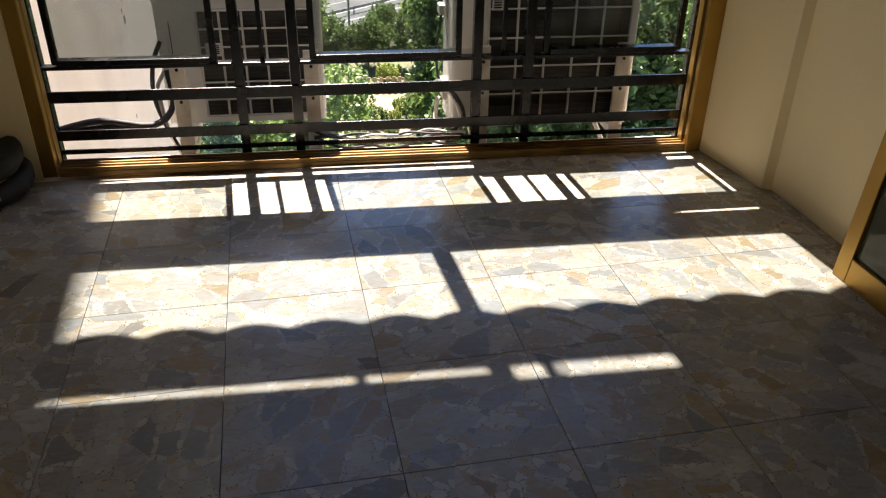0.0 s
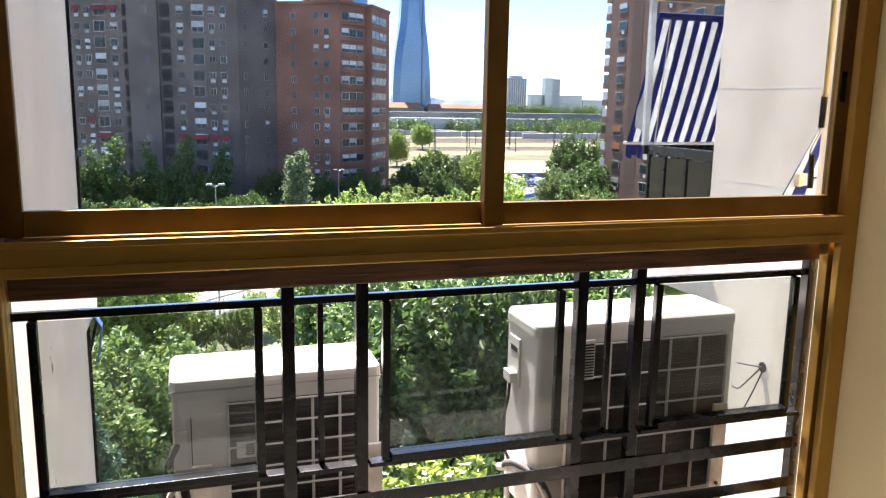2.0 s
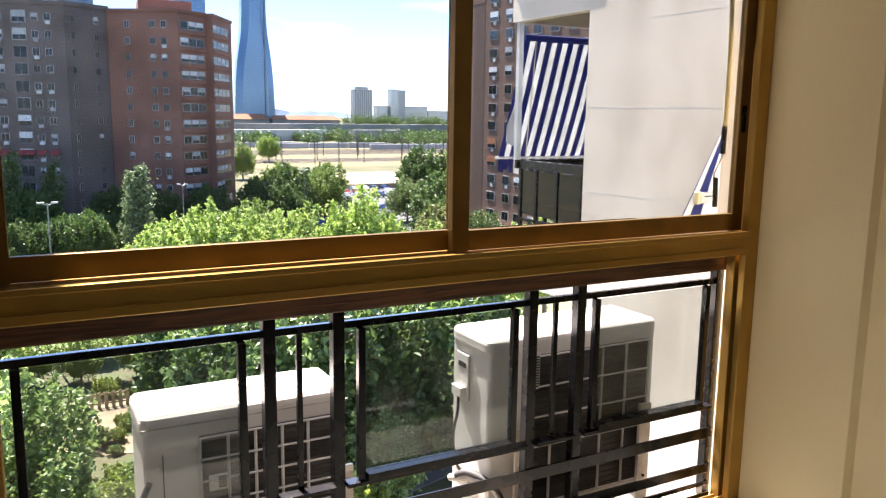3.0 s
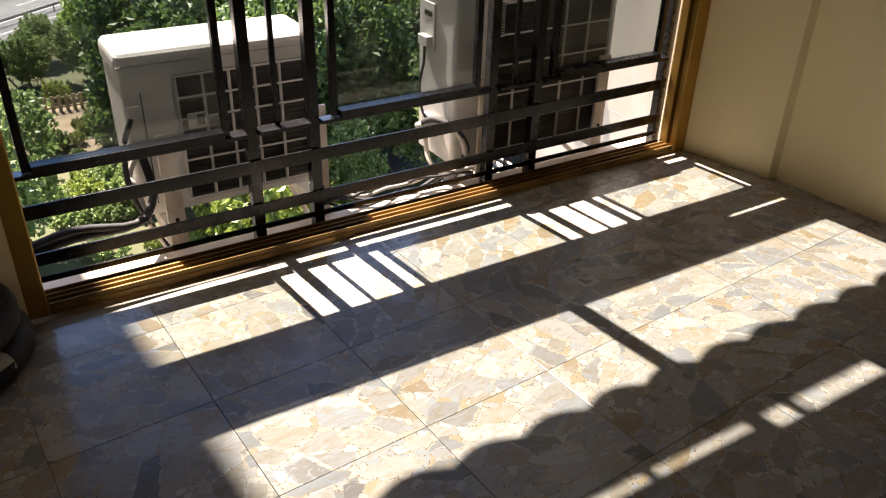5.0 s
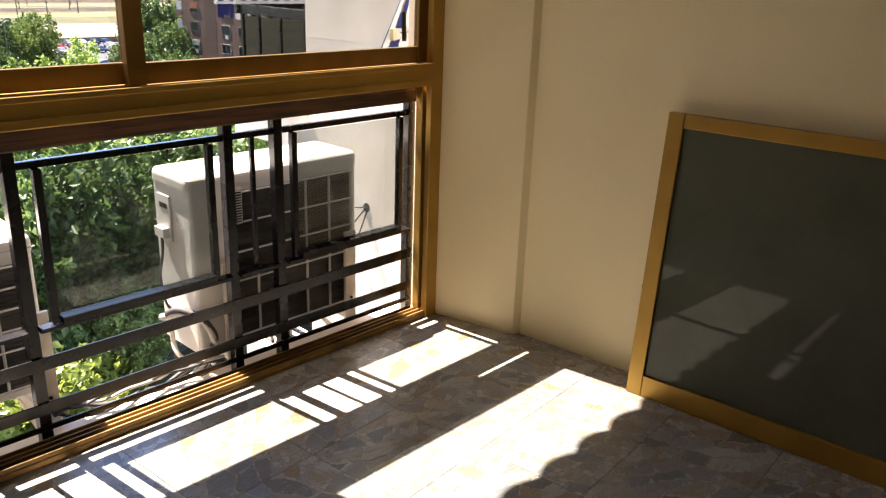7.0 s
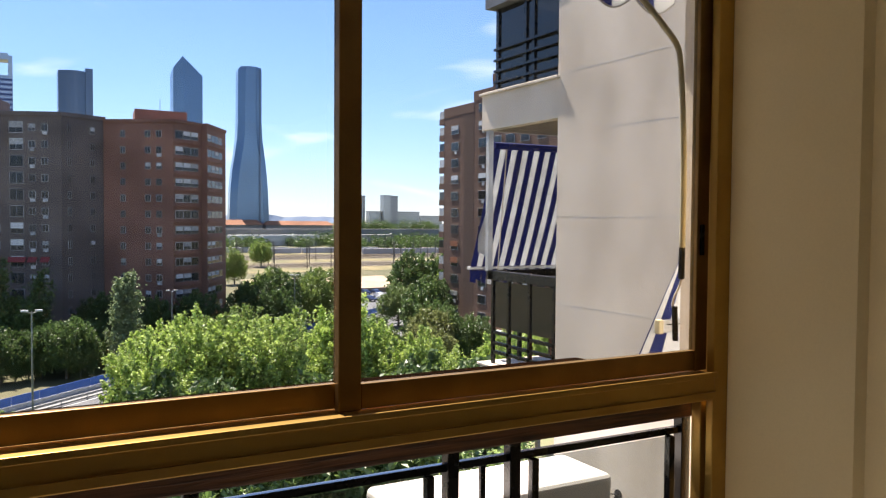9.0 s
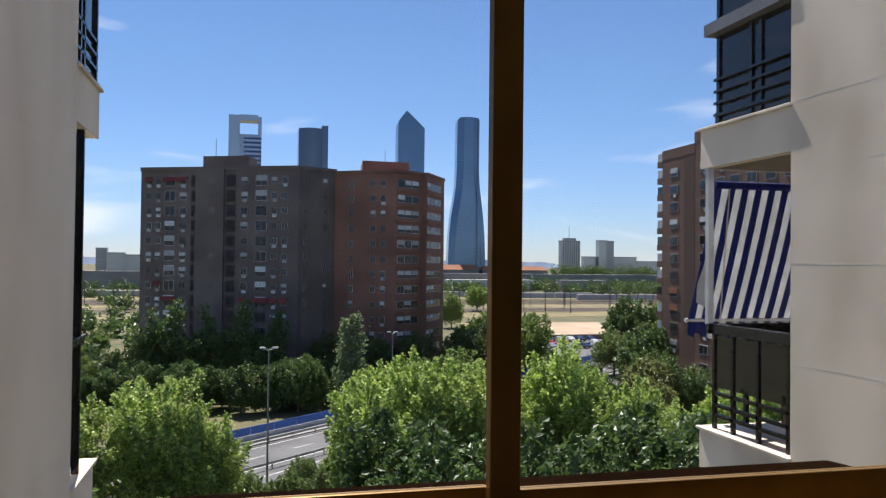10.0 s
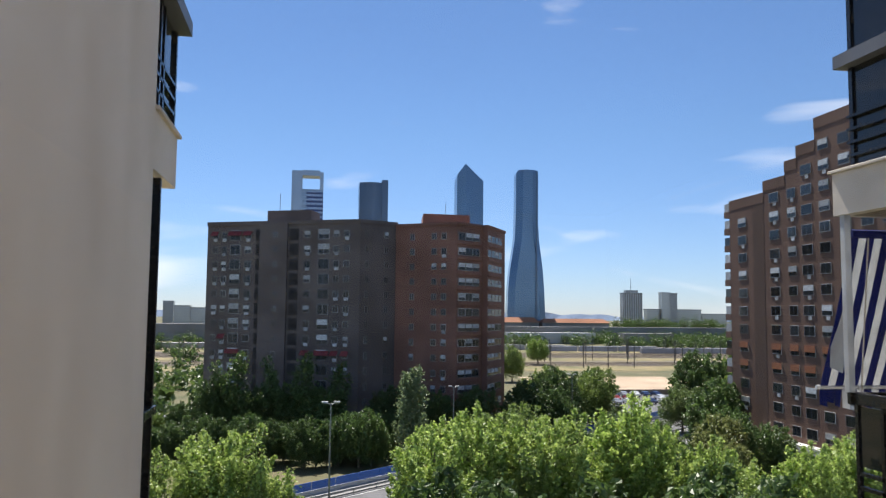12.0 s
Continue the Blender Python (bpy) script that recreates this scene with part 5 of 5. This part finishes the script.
for y in (357, 364, 371, 378, 426, 434, 442, 450, 458, 466, 530, 545, 560, 575):
    pair = thing("rail_track", (0, y, G), "pair of steel rails on ballast across the yard", "rail track", "rail tracks")
    for dy in (0, 1.45):
        part("rail", boxed(-560, 660, y + dy, y + dy + 0.12, G + 0.08, G + 0.2), RUST, pair)
solid("boundary_wall", boxed(62, 140, 223.6, 224.2, G, G + 1.5), surface("brown_render", (0.26, 0.19, 0.13), 0.9), "low brown wall between the car park and a sandy lot", "wall")
proto = thing("catenary_mast", (0, 0, 0), "grey steel catenary mast with a cross arm over the tracks", "mast", "catenary masts")
MAST = surface("dark_mast_steel", (0.07, 0.07, 0.075), 0.7)
part("post", boxed(-0.15, 0.15, -0.15, 0.15, 0, 11), MAST, proto)
part("cross_arm", boxed(-0.8, 2.8, -0.07, 0.07, 8.7, 8.85), MAST, proto)
part("stay", rod(bmesh.new(), (0, 0, 10.6), (2.7, 0, 8.9), 0.05, sides=5), MAST, proto)
first = True
for y, x0, x1, dx in ((338, -140, 215, 15), (372, -150, 215, 19), (398, -160, 230, 22), (450, -180, 250, 26), (490, -200, 270, 30)):
    x = x0
    while x < x1:
        m = pose(x + rng.uniform(-5, 5), y + rng.uniform(-6, 6), G)
        if first:
            proto.matrix_basis, first = m, False
        else:
            copy_thing(proto, m)
        x += dx
train_col = surface("train_paint", (0.40, 0.40, 0.40), 0.5, other=(0.26, 0.25, 0.25), scale=0.02)
for x, y, n_ in ((140, 480, 3), (-120, 512, 3), (60, 500, 4), (196, 455, 3)):
    tr = thing("train", (x, y, G), "row of parked pale railway carriages", "train")
    for k in range(n_):
        part("carriage", boxed(x + 26 * k, x + 26 * k + 25, y, y + 2.9, G + 0.9, G + 4.2, bevel=0.3), train_col, tr)

# car park
carpark = solid("car_park", boxed(56, 122, 178, 223, G, G + 0.1), ASPHALT, "asphalt car park at the end of the road", "car park", kind="structure")


def car(material, colour):
    c = thing("car", (0, 0, 0), "parked " + colour + " car on asphalt", "car", "parked cars")
    bm = bmesh.new()
    side = [(-2.1, 0.45), (-2.15, 0.85), (-1.3, 0.95), (-0.6, 1.42), (0.9, 1.45), (1.6, 0.98), (2.1, 0.9), (2.12, 0.45)]
    a = [bm.verts.new((x, -0.85 + (0.12 if z > 1.2 else 0), z)) for x, z in side]
    b = [bm.verts.new((x, 0.85 - (0.12 if z > 1.2 else 0), z)) for x, z in side]
    bm.faces.new(a)
    bm.faces.new(b[::-1])
    for k in range(len(side)):
        j = (k + 1) % len(side)
        bm.faces.new((a[k], b[k], b[j], a[j]))
    bmesh.ops.recalc_face_normals(bm, faces=bm.faces)
    part("body", bm, material, c)
    part("side_windows", boxed(-0.75, 1.05, -0.80, 0.80, 1.0, 1.33), CITYGLASS, c)
    for x in (-1.3, 1.3):
        for y in (-0.8, 0.8):
            part("wheel", rod(bmesh.new(), (x, y - 0.1, 0.32), (x, y + 0.1, 0.32), 0.32, sides=12), RUBBER, c)
    return c


kinds = [car(surface("white_car_paint", (0.75, 0.75, 0.75), 0.3), "white"), car(surface("silver_car_paint", (0.42, 0.43, 0.45), 0.3, 0.4), "silver"),
         car(surface("dark_blue_car_paint", (0.03, 0.05, 0.12), 0.25), "dark blue"), car(surface("red_car_paint", (0.35, 0.03, 0.03), 0.3), "red")]
spots = [(x + rng.uniform(-0.4, 0.4), y, 90 + rng.uniform(-4, 4)) for y in (200, 208, 218) for x in np.arange(72, 108, 3.2)]
spots += [(70 - 2.4 * k, 193 - 7 * k, 60) for k in range(2)] + [(-30 - 3.2 * k, 176 + 4 * k, 20) for k in range(6)] + [(64.5, 106, 85), (62.5, 99, 85), (64, 92, 85)]
spots += [(63.5, 171, 70), (61.5, 150.0, 41)]
rng.shuffle(spots)
used = set()
for i, (x, y, a) in enumerate(spots):
    k = rng.choice((0, 0, 0, 1, 1, 2, 2, 1, 0, 3))
    m = pose(float(x), float(y), G + 0.1, 0, 0, a)
    if k not in used:
        kinds[k].matrix_basis = m
        used.add(k)
    elif rng.random() < 0.85:
        copy_thing(kinds[k], m)


# ---- trees ----
def leaf_mesh(name, p, size, material, seed, needle=False):
    """One bent leaf at each place, mostly turned to the sky."""
    r = np.random.RandomState(seed)
    count = len(p)
    face = r.normal(scale=1.35, size=(count, 3)) + np.array([0, 0.35, 0.75])
    face /= np.linalg.norm(face, axis=1)[:, None]
    u = np.cross(face, r.normal(size=(count, 3)))
    u /= np.linalg.norm(u, axis=1)[:, None]
    v = np.cross(face, u)
    s = size * (0.55 + 0.9 * r.rand(count))[:, None]
    w = s * (0.22 if needle else 0.65)
    bend = face * s * 0.25
    verts = np.stack([p - u * s, p - v * w + bend, p + u * s, p + v * w + bend], axis=1).reshape(-1, 3)
    me = bpy.data.meshes.new(name)
    idx = np.arange(count)[:, None] * 4
    tris = np.concatenate([idx + np.array([0, 1, 2]), idx + np.array([0, 2, 3])], axis=1).reshape(-1, 3)
    me.from_pydata(verts.tolist(), [], tris.tolist())
    me.materials.append(material)
    return me


def leaf_cloud(name, blobs, count, size, material, seed):
    """Leaves strewn through uneven clumps."""
    r = np.random.RandomState(seed)
    share = np.array([b[3] ** 2 for b in blobs])
    pick = r.choice(len(blobs), count, p=share / share.sum())
    c = np.array([b[:3] for b in blobs])[pick]
    rad = np.array([b[3] for b in blobs])[pick]
    return leaf_mesh(name, c + r.normal(scale=0.5, size=(count, 3)) * rad[:, None], size, material, seed)


def tree(label, category, height, spread, seed, material, leaves, size, shape="round", bare=0.25, name="tree", count=110):
    """Tapered trunk, limbs, and a crown of leafy upright shoots with gaps between them."""
    r = random.Random(seed)
    t = thing(name, (0, 0, 0), label, category, "trees")
    bm = bmesh.new()
    knee = height * (bare + 0.15)
    rod(bm, (0, 0, 0), (0.1, 0.05, knee), 0.022 * height, 0.016 * height, 9)
    rod(bm, (0.1, 0.05, knee), (0.2, -0.1, height * 0.86), 0.016 * height, 0.004 * height, 7)
    low = height * bare
    mid, half = (height + low) / 2, (height - low) / 2
    lumps = [(Vector((r.gauss(0, 1), r.gauss(0, 1), r.gauss(0.2, 0.8))).normalized(), r.uniform(-0.2, 0.24)) for k in range(10)]
    shoots = []
    for k in range(count):
        f = (k + 0.5) / count
        a = k * 2.399 + r.uniform(-0.4, 0.4)
        if shape == "round":
            cz = 1 - 1.62 * f
            d = Vector((math.cos(a) * math.sqrt(1 - cz * cz), math.sin(a) * math.sqrt(1 - cz * cz), cz))
            swell = 1 + sum(h * max(0.0, d.dot(q)) ** 6 for q, h in lumps)
            far = r.uniform(0.5, 1.0) * swell
            tip = Vector((d.x * spread * far, d.y * spread * far, mid + d.z * half * far))
            way = (d * 0.6 + Vector((0, 0, 0.75))).normalized()
            run, wide = height * r.uniform(0.13, 0.24), spread * r.uniform(0.10, 0.19)
        elif shape == "tall":
            z = low + (height - low) * r.uniform(0.25, 1.0)
            reach = spread * r.uniform(0.1, 0.75) * (1.25 - z / height)
            tip = Vector((reach * math.cos(a), reach * math.sin(a), z))
            way = Vector((math.cos(a) * 0.34, math.sin(a) * 0.34, 1)).normalized()
            run, wide = height * r.uniform(0.14, 0.26), spread * r.uniform(0.11, 0.2)
        else:
            z = low + (height - low) * f
            reach = spread * (1.03 - f) * r.uniform(0.6, 1.0)
            tip = Vector((reach * math.cos(a), reach * math.sin(a), z))
            way = Vector((math.cos(a), math.sin(a), 0.12)).normalized()
            run, wide = reach * 0.7 + 0.2, spread * (0.10 * (1.1 - f) + 0.03)
        root = tip - way * run
        shoots.append((*root, *tip, wide))
        if k % 2 == 0:
            rod(bm, (0.1, 0.0, max(height * 0.12, root.z - 0.5 * math.hypot(root.x, root.y))), root, 0.006 * height, 0.003 * height, 5)
        rod(bm, root, tip, 0.003 * height, 0.0008 * height, 4)
    part("trunk", bm, BARK, t)
    q = np.random.RandomState(seed)
    rows_ = np.array(shoots)
    share = np.linalg.norm(rows_[:, 3:6] - rows_[:, :3], axis=1) * rows_[:, 6]
    pick = rows_[q.choice(count, leaves, p=share / share.sum())]
    f = q.rand(leaves)[:, None] ** 0.9 * 1.03
    p = pick[:, :3] * (1 - f) + pick[:, 3:6] * f + q.normal(scale=0.72, size=(leaves, 3)) * pick[:, 6:7] * (1.25 - 0.95 * f)
    crown = new("crown", leaf_mesh("crown", p, size, material, seed, shape == "cone"))
    crown.parent = t
    return t


plane = [tree("leafy pale green plane tree with upright shoots and gaps", "tree", 15.5, 3.7, 11 + k, LEAF, 27000, 0.125, count=85) for k in range(4)]
broad = [tree("dense dark green park tree", "tree", 12, 5.2, 31 + k, LEAFDARK, 13000, 0.22, "round", 0.04) for k in range(2)]
light = [tree("light green broadleaf park tree", "tree", 11, 4.8, 41 + k, LEAFMID, 15000, 0.18, "round", 0.06) for k in range(2)]
bright = [tree("bright green broadleaf park tree", "tree", 11, 4.9, 45 + k, LEAFPARK, 15000, 0.19, "round", 0.06) for k in range(2)]
# the block's shade over these poplars is put into their dark leaf colour
poplar = [tree("slender shade-dark poplar with ragged upright shoots", "tree", 13, 5.2, 51 + k, LEAFDARK, 1500, 0.2, "tall", 0.1, count=15) for k in range(2)]
poplar += [tree("grey-green young poplar tree with feathery shoots", "tree", 12, 4.6, 57, POPLARLEAF, 7000, 0.19, "tall", 0.06, count=60)]
pine = [tree("yellow-green pine with soft upright needles", "tree", 12, 4.6, 65, PINE, 15000, 0.22, "round", 0.2, count=130)]
cedar = [tree("blue-green cedar with layered branches", "tree", 11, 4.0, 61, NEEDLE, 14000, 0.2, "cone", 0.08, count=90)]
shrub = [tree("yellow-green leafy garden shrub", "shrub", 3.0, 2.0, 71, SHRUBLEAF, 3500, 0.12, "round", 0.05, "shrub", 50),
         tree("dark purple-leaved garden shrub", "shrub", 5.5, 2.6, 72, PURPLE, 4500, 0.13, "round", 0.1, "shrub", 50),
         tree("dark green clipped garden shrub", "shrub", 2.4, 1.8, 73, LEAFMID, 3000, 0.12, "round", 0.05, "shrub", 50)]
placed = set()


def plant(kind, x, y, scale=1.0, z=G):
    m = pose(x, y, z, 0, 0, rng.uniform(0, 360)) @ Matrix.Scale(scale, 4)
    if kind.name not in placed:
        placed.add(kind.name)
        kind.matrix_basis = m
    else:
        o = copy_thing(kind, pose(x, y, z))
        o.matrix_basis = m


for i, (x, y, top) in enumerate(((-10.3, 56.8, -6.6), (-5.6, 59.7, -5.6), (-2.6, 58.8, -7.8), (8.7, 58.8, -6.0), (12.9, 61.6, -4.4), (17.4, 59.7, -5.0), (23.7, 60.7, -4.0), (28.0, 56.8, -6.2), (32.4, 58.8, -8.0), (-15.0, 64.5, -6.4), (-19.2, 51.1, -6.3), (38.7, 60.7, -7.4), (10.4, 70.2, -6.4), (21.1, 72.1, -6.4), (-8.1, 72.1, -7.9), (30.9, 73.0, -6.9), (45.5, 64.5, -7.4), (13.7, 47.2, -9.3), (20.1, 46.3, -9.8))):
    plant(plane[i % 4], x, y, (top - G) / 15.2)
for i, (x, y, s) in enumerate(((43.0, 143.9, 1.1), (48.6, 149.3, 1.15), (55.2, 153.7, 1.1), (57.0, 160.5, 1.0), (46.7, 158.1, 1.1), (39.2, 138.5, 0.8), (82.3, 161.7, 1.3), (89.1, 155.5, 1.25), (93.4, 168.7, 1.3), (75.8, 113.1, 0.6))):
    plant((bright if i % 3 else broad)[i % 2], x, y, s)
for i, (x, y, s) in enumerate(((37.4, 135.8, 0.95), (41.2, 133.1, 0.9), (58.6, 107.6, 0.85), (54.9, 100.2, 0.8), (60.6, 102.1, 0.7), (64.2, 122.2, 1.1), (7.8, 122.2, 0.72), (-14.0, 133.1, 0.9), (-8.3, 131.3, 0.8), (-2.6, 130.4, 0.85), (3.1, 129.5, 0.8), (-19.6, 138.5, 0.55), (12.6, 131.3, 0.8), (20.2, 129.5, 0.75), (26.0, 128.6, 0.8))):
    if y > 127 and x < 27:
        x, y, s = x * 1.07, y + 9, s * 1.07
    plant(broad[i % 2], x, y, s)
for i, (x, y, s) in enumerate(((-10.3, 126.8, 1.05), (-5.5, 127.7, 1.0), (-0.3, 125.9, 1.05), (-13.1, 127.7, 0.95), (5.0, 126.8, 0.95))):
    plant(poplar[i % 2], x * 1.1, y + 13, s * 1.15)
plant(poplar[2], 15.4, 121, 1.2)
for i, (x, y, s) in enumerate(((29.8, 116.8, 0.85), (25.5, 118.6, 0.8), (69.0, 269.6, 1.1), (-30.3, 166.9, 0.38), (-35.8, 174.0, 0.5), (-40.8, 194.7, 0.6), (-33.2, 205.0, 0.5), (-49.7, 177.4, 0.7), (-26.8, 158.1, 0.35), (105.2, 362.5, 1.2))):
    plant(bright[i % 2], x, y, s)
plant(pine[0], 51.5, 98, 0.86)
plant(pine[0], 48.5, 91, 0.7)
plant(cedar[0], -4.4, 33, 1.02)
for i, (x, y, top) in enumerate(((11.2, 43.0, -8.6), (15.8, 44.5, -8.0), (20.8, 44.0, -8.4), (25.6, 47.0, -8.0))):
    plant(broad[i % 2], x, y, (top - G) / 11.0)
plant(shrub[0], 10.6, 36, 1.9)
plant(shrub[0], 15.2, 38.5, 1.1)
solid("garden_walk", prism(bmesh.new(), [(12, 38.5), (30, 44.5), (30, 48.5), (12, 42)], G + 0.05, G + 0.08), ASPHALT, "grey asphalt garden walk under the trees", "path", kind="structure")
solid("planting_bed", prism(bmesh.new(), [(15, 47.5), (25, 50.5), (24, 55), (14, 52)], G + 0.05, G + 0.12), surface("leaf_litter", (0.24, 0.13, 0.08), 0.95, vary=0.3, scale=2.0, grain=14, bump=0.6, depth=0.05), "brown planting bed strewn with leaf litter", "flower bed", kind="structure")
for i, (x, y, top) in enumerate(((-14.5, 43.0, -8.4), (-19.5, 37.5, -8.6), (-25.0, 47.0, -7.5), (-9.0, 46.5, -9.4), (25.5, 50.0, -8.2), (9.8, 51.5, -8.8), (-31.0, 40.0, -8.0), (24.0, 38.0, -10.0))):
    plant((light, broad)[i % 3 == 2][i % 2], x, y, (top - G) / 10.8)
for i, (x, y, top) in enumerate(((-2.5, 42.0, -9.8), (-6.5, 36.0, -11.0), (-11.5, 36.5, -11.0), (3.5, 70.0, -15.6), (8.5, 69.0, -14.0), (0.0, 71.0, -15.6), (5.5, 76.0, -16.0), (-4.0, 67.0, -12.5), (14.0, 66.5, -9.5))):
    plant(light[i % 2], x, y, (top - G) / 10.8)
for i, (x, y, s) in enumerate(((44, 108, 0.7), (40, 99, 0.8), (46, 118, 0.8), (35, 103, 0.65), (50, 112, 0.7), (45, 96, 0.6))):
    plant((light, broad)[i % 2][i // 2 % 2], x, y, s)
for i in range(30):
    x = -24 + 1.6 * i
    plant(broad[i % 2], x, max(121, 114.5 + (x - 0.9) * 0.885) + rng.uniform(0, 7), rng.uniform(0.4, 0.65))
for i, (x, y, s) in enumerate(((24, 68, 1.0), (28.5, 72, 1.05), (21, 77, 1.0), (32, 79, 1.05), (26, 84, 0.95), (72, 150, 0.9), (77, 146, 1.0))):
    plant((light, broad)[i % 3 == 1][i % 2], x, y, s)
plant(cedar[0], 9.5, 37, 0.55)
for i, (x, y, s) in enumerate(((-11.4, 43.4, 0.75), (-16.4, 39.5, 0.8), (-7.4, 49.2, 0.6), (-21.2, 45.3, 0.9), (16.2, 39.5, 0.6), (24.0, 44.3, 0.8), (-26.3, 37.5, 0.8), (12.3, 54.0, 0.6))):
    plant((light, broad)[i % 2][i // 2 % 2], x, y, s)
for i in range(34):
    plant(shrub[(0, 2)[i % 2]], rng.uniform(-14, 20), rng.uniform(27, 56), rng.uniform(0.6, 1.15))
for i in range(42):
    plant(shrub[(2, 0, 2)[i % 3]], rng.uniform(0.5, 11), rng.uniform(33, 66), rng.uniform(0.3, 0.75))
for i in range(14):
    plant(shrub[2], rng.uniform(-3, 8), rng.uniform(25, 33), rng.uniform(0.5, 1.0))
plant(shrub[1], 8.6, 53.5, 0.5)
# tree belts before the retaining wall
woods = []
for k in range(150):
    woods.append((rng.uniform(215, 620), rng.uniform(632, 668), G + rng.uniform(2, 4), rng.uniform(4, 7)))
for k in range(110):
    woods.append((rng.uniform(412, 820), rng.uniform(985, 1060), rng.uniform(-13, -6), rng.uniform(5, 9)))
for k in range(90):
    woods.append((rng.uniform(70, 330), rng.uniform(540, 650), G + rng.uniform(2, 4), rng.uniform(3, 6)))
for k in range(60):
    woods.append((rng.uniform(-300, -50), rng.uniform(330, 640), G + rng.uniform(2, 4), rng.uniform(3, 6)))
for k in range(70):
    woods.append((rng.uniform(-75, -24), rng.uniform(175, 320), G + rng.uniform(1, 2.5), rng.uniform(2, 4)))
belt = new("tree_belt", leaf_cloud("tree_belt", woods, 120000, 0.8, LEAFDARK, 91))
tagged(belt, "belt of dark green trees along the rail yard far off", "trees", kind="stuff")

# ---- floor tiles ----
turn = radians(4.0)
tu, tv = Vector((math.cos(turn), math.sin(turn), 0)), Vector((-math.sin(turn), math.cos(turn), 0))
T0 = Vector((0.732, 1.875, 0))
bm = boxed(-0.2002, 0.2002, -0.1922, 0.1922, -0.014, 0.0, bevel=0.0006)
tile_me = bpy.data.meshes.new("tile")
bm.to_mesh(tile_me)
bm.free()
tile_me.materials.append(TILE)
bm = boxed(-0.2002, 0.2002, -0.1922, -0.03, -0.014, 0.0, bevel=0.0006)
cut_me = bpy.data.meshes.new("tile")
bm.to_mesh(cut_me)
bm.free()
cut_me.materials.append(TILE)
for i in range(-8, 6):
    for j in range(-13, 4):
        c = T0 + tu * (0.402 * (i + 0.5)) + tv * (0.386 * (j + 0.5))
        if -1.62 < c.x < 2.3 and -2.5 < c.y < 3.4:
            o = new("tile", cut_me if j == 3 else tile_me)
            if j == 3:
                o.parent = floor
                o.matrix_basis = Matrix.Translation(c) @ Matrix.Rotation(turn, 4, "Z")
                continue
            o.parent = floor
            o.matrix_basis = Matrix.Translation(c + Vector((0, 0, rng.uniform(-0.0002, 0.0002)))) @ Matrix.Rotation(turn, 4, "Z") @ Matrix.Rotation(math.pi * rng.randrange(2), 4, "Z")
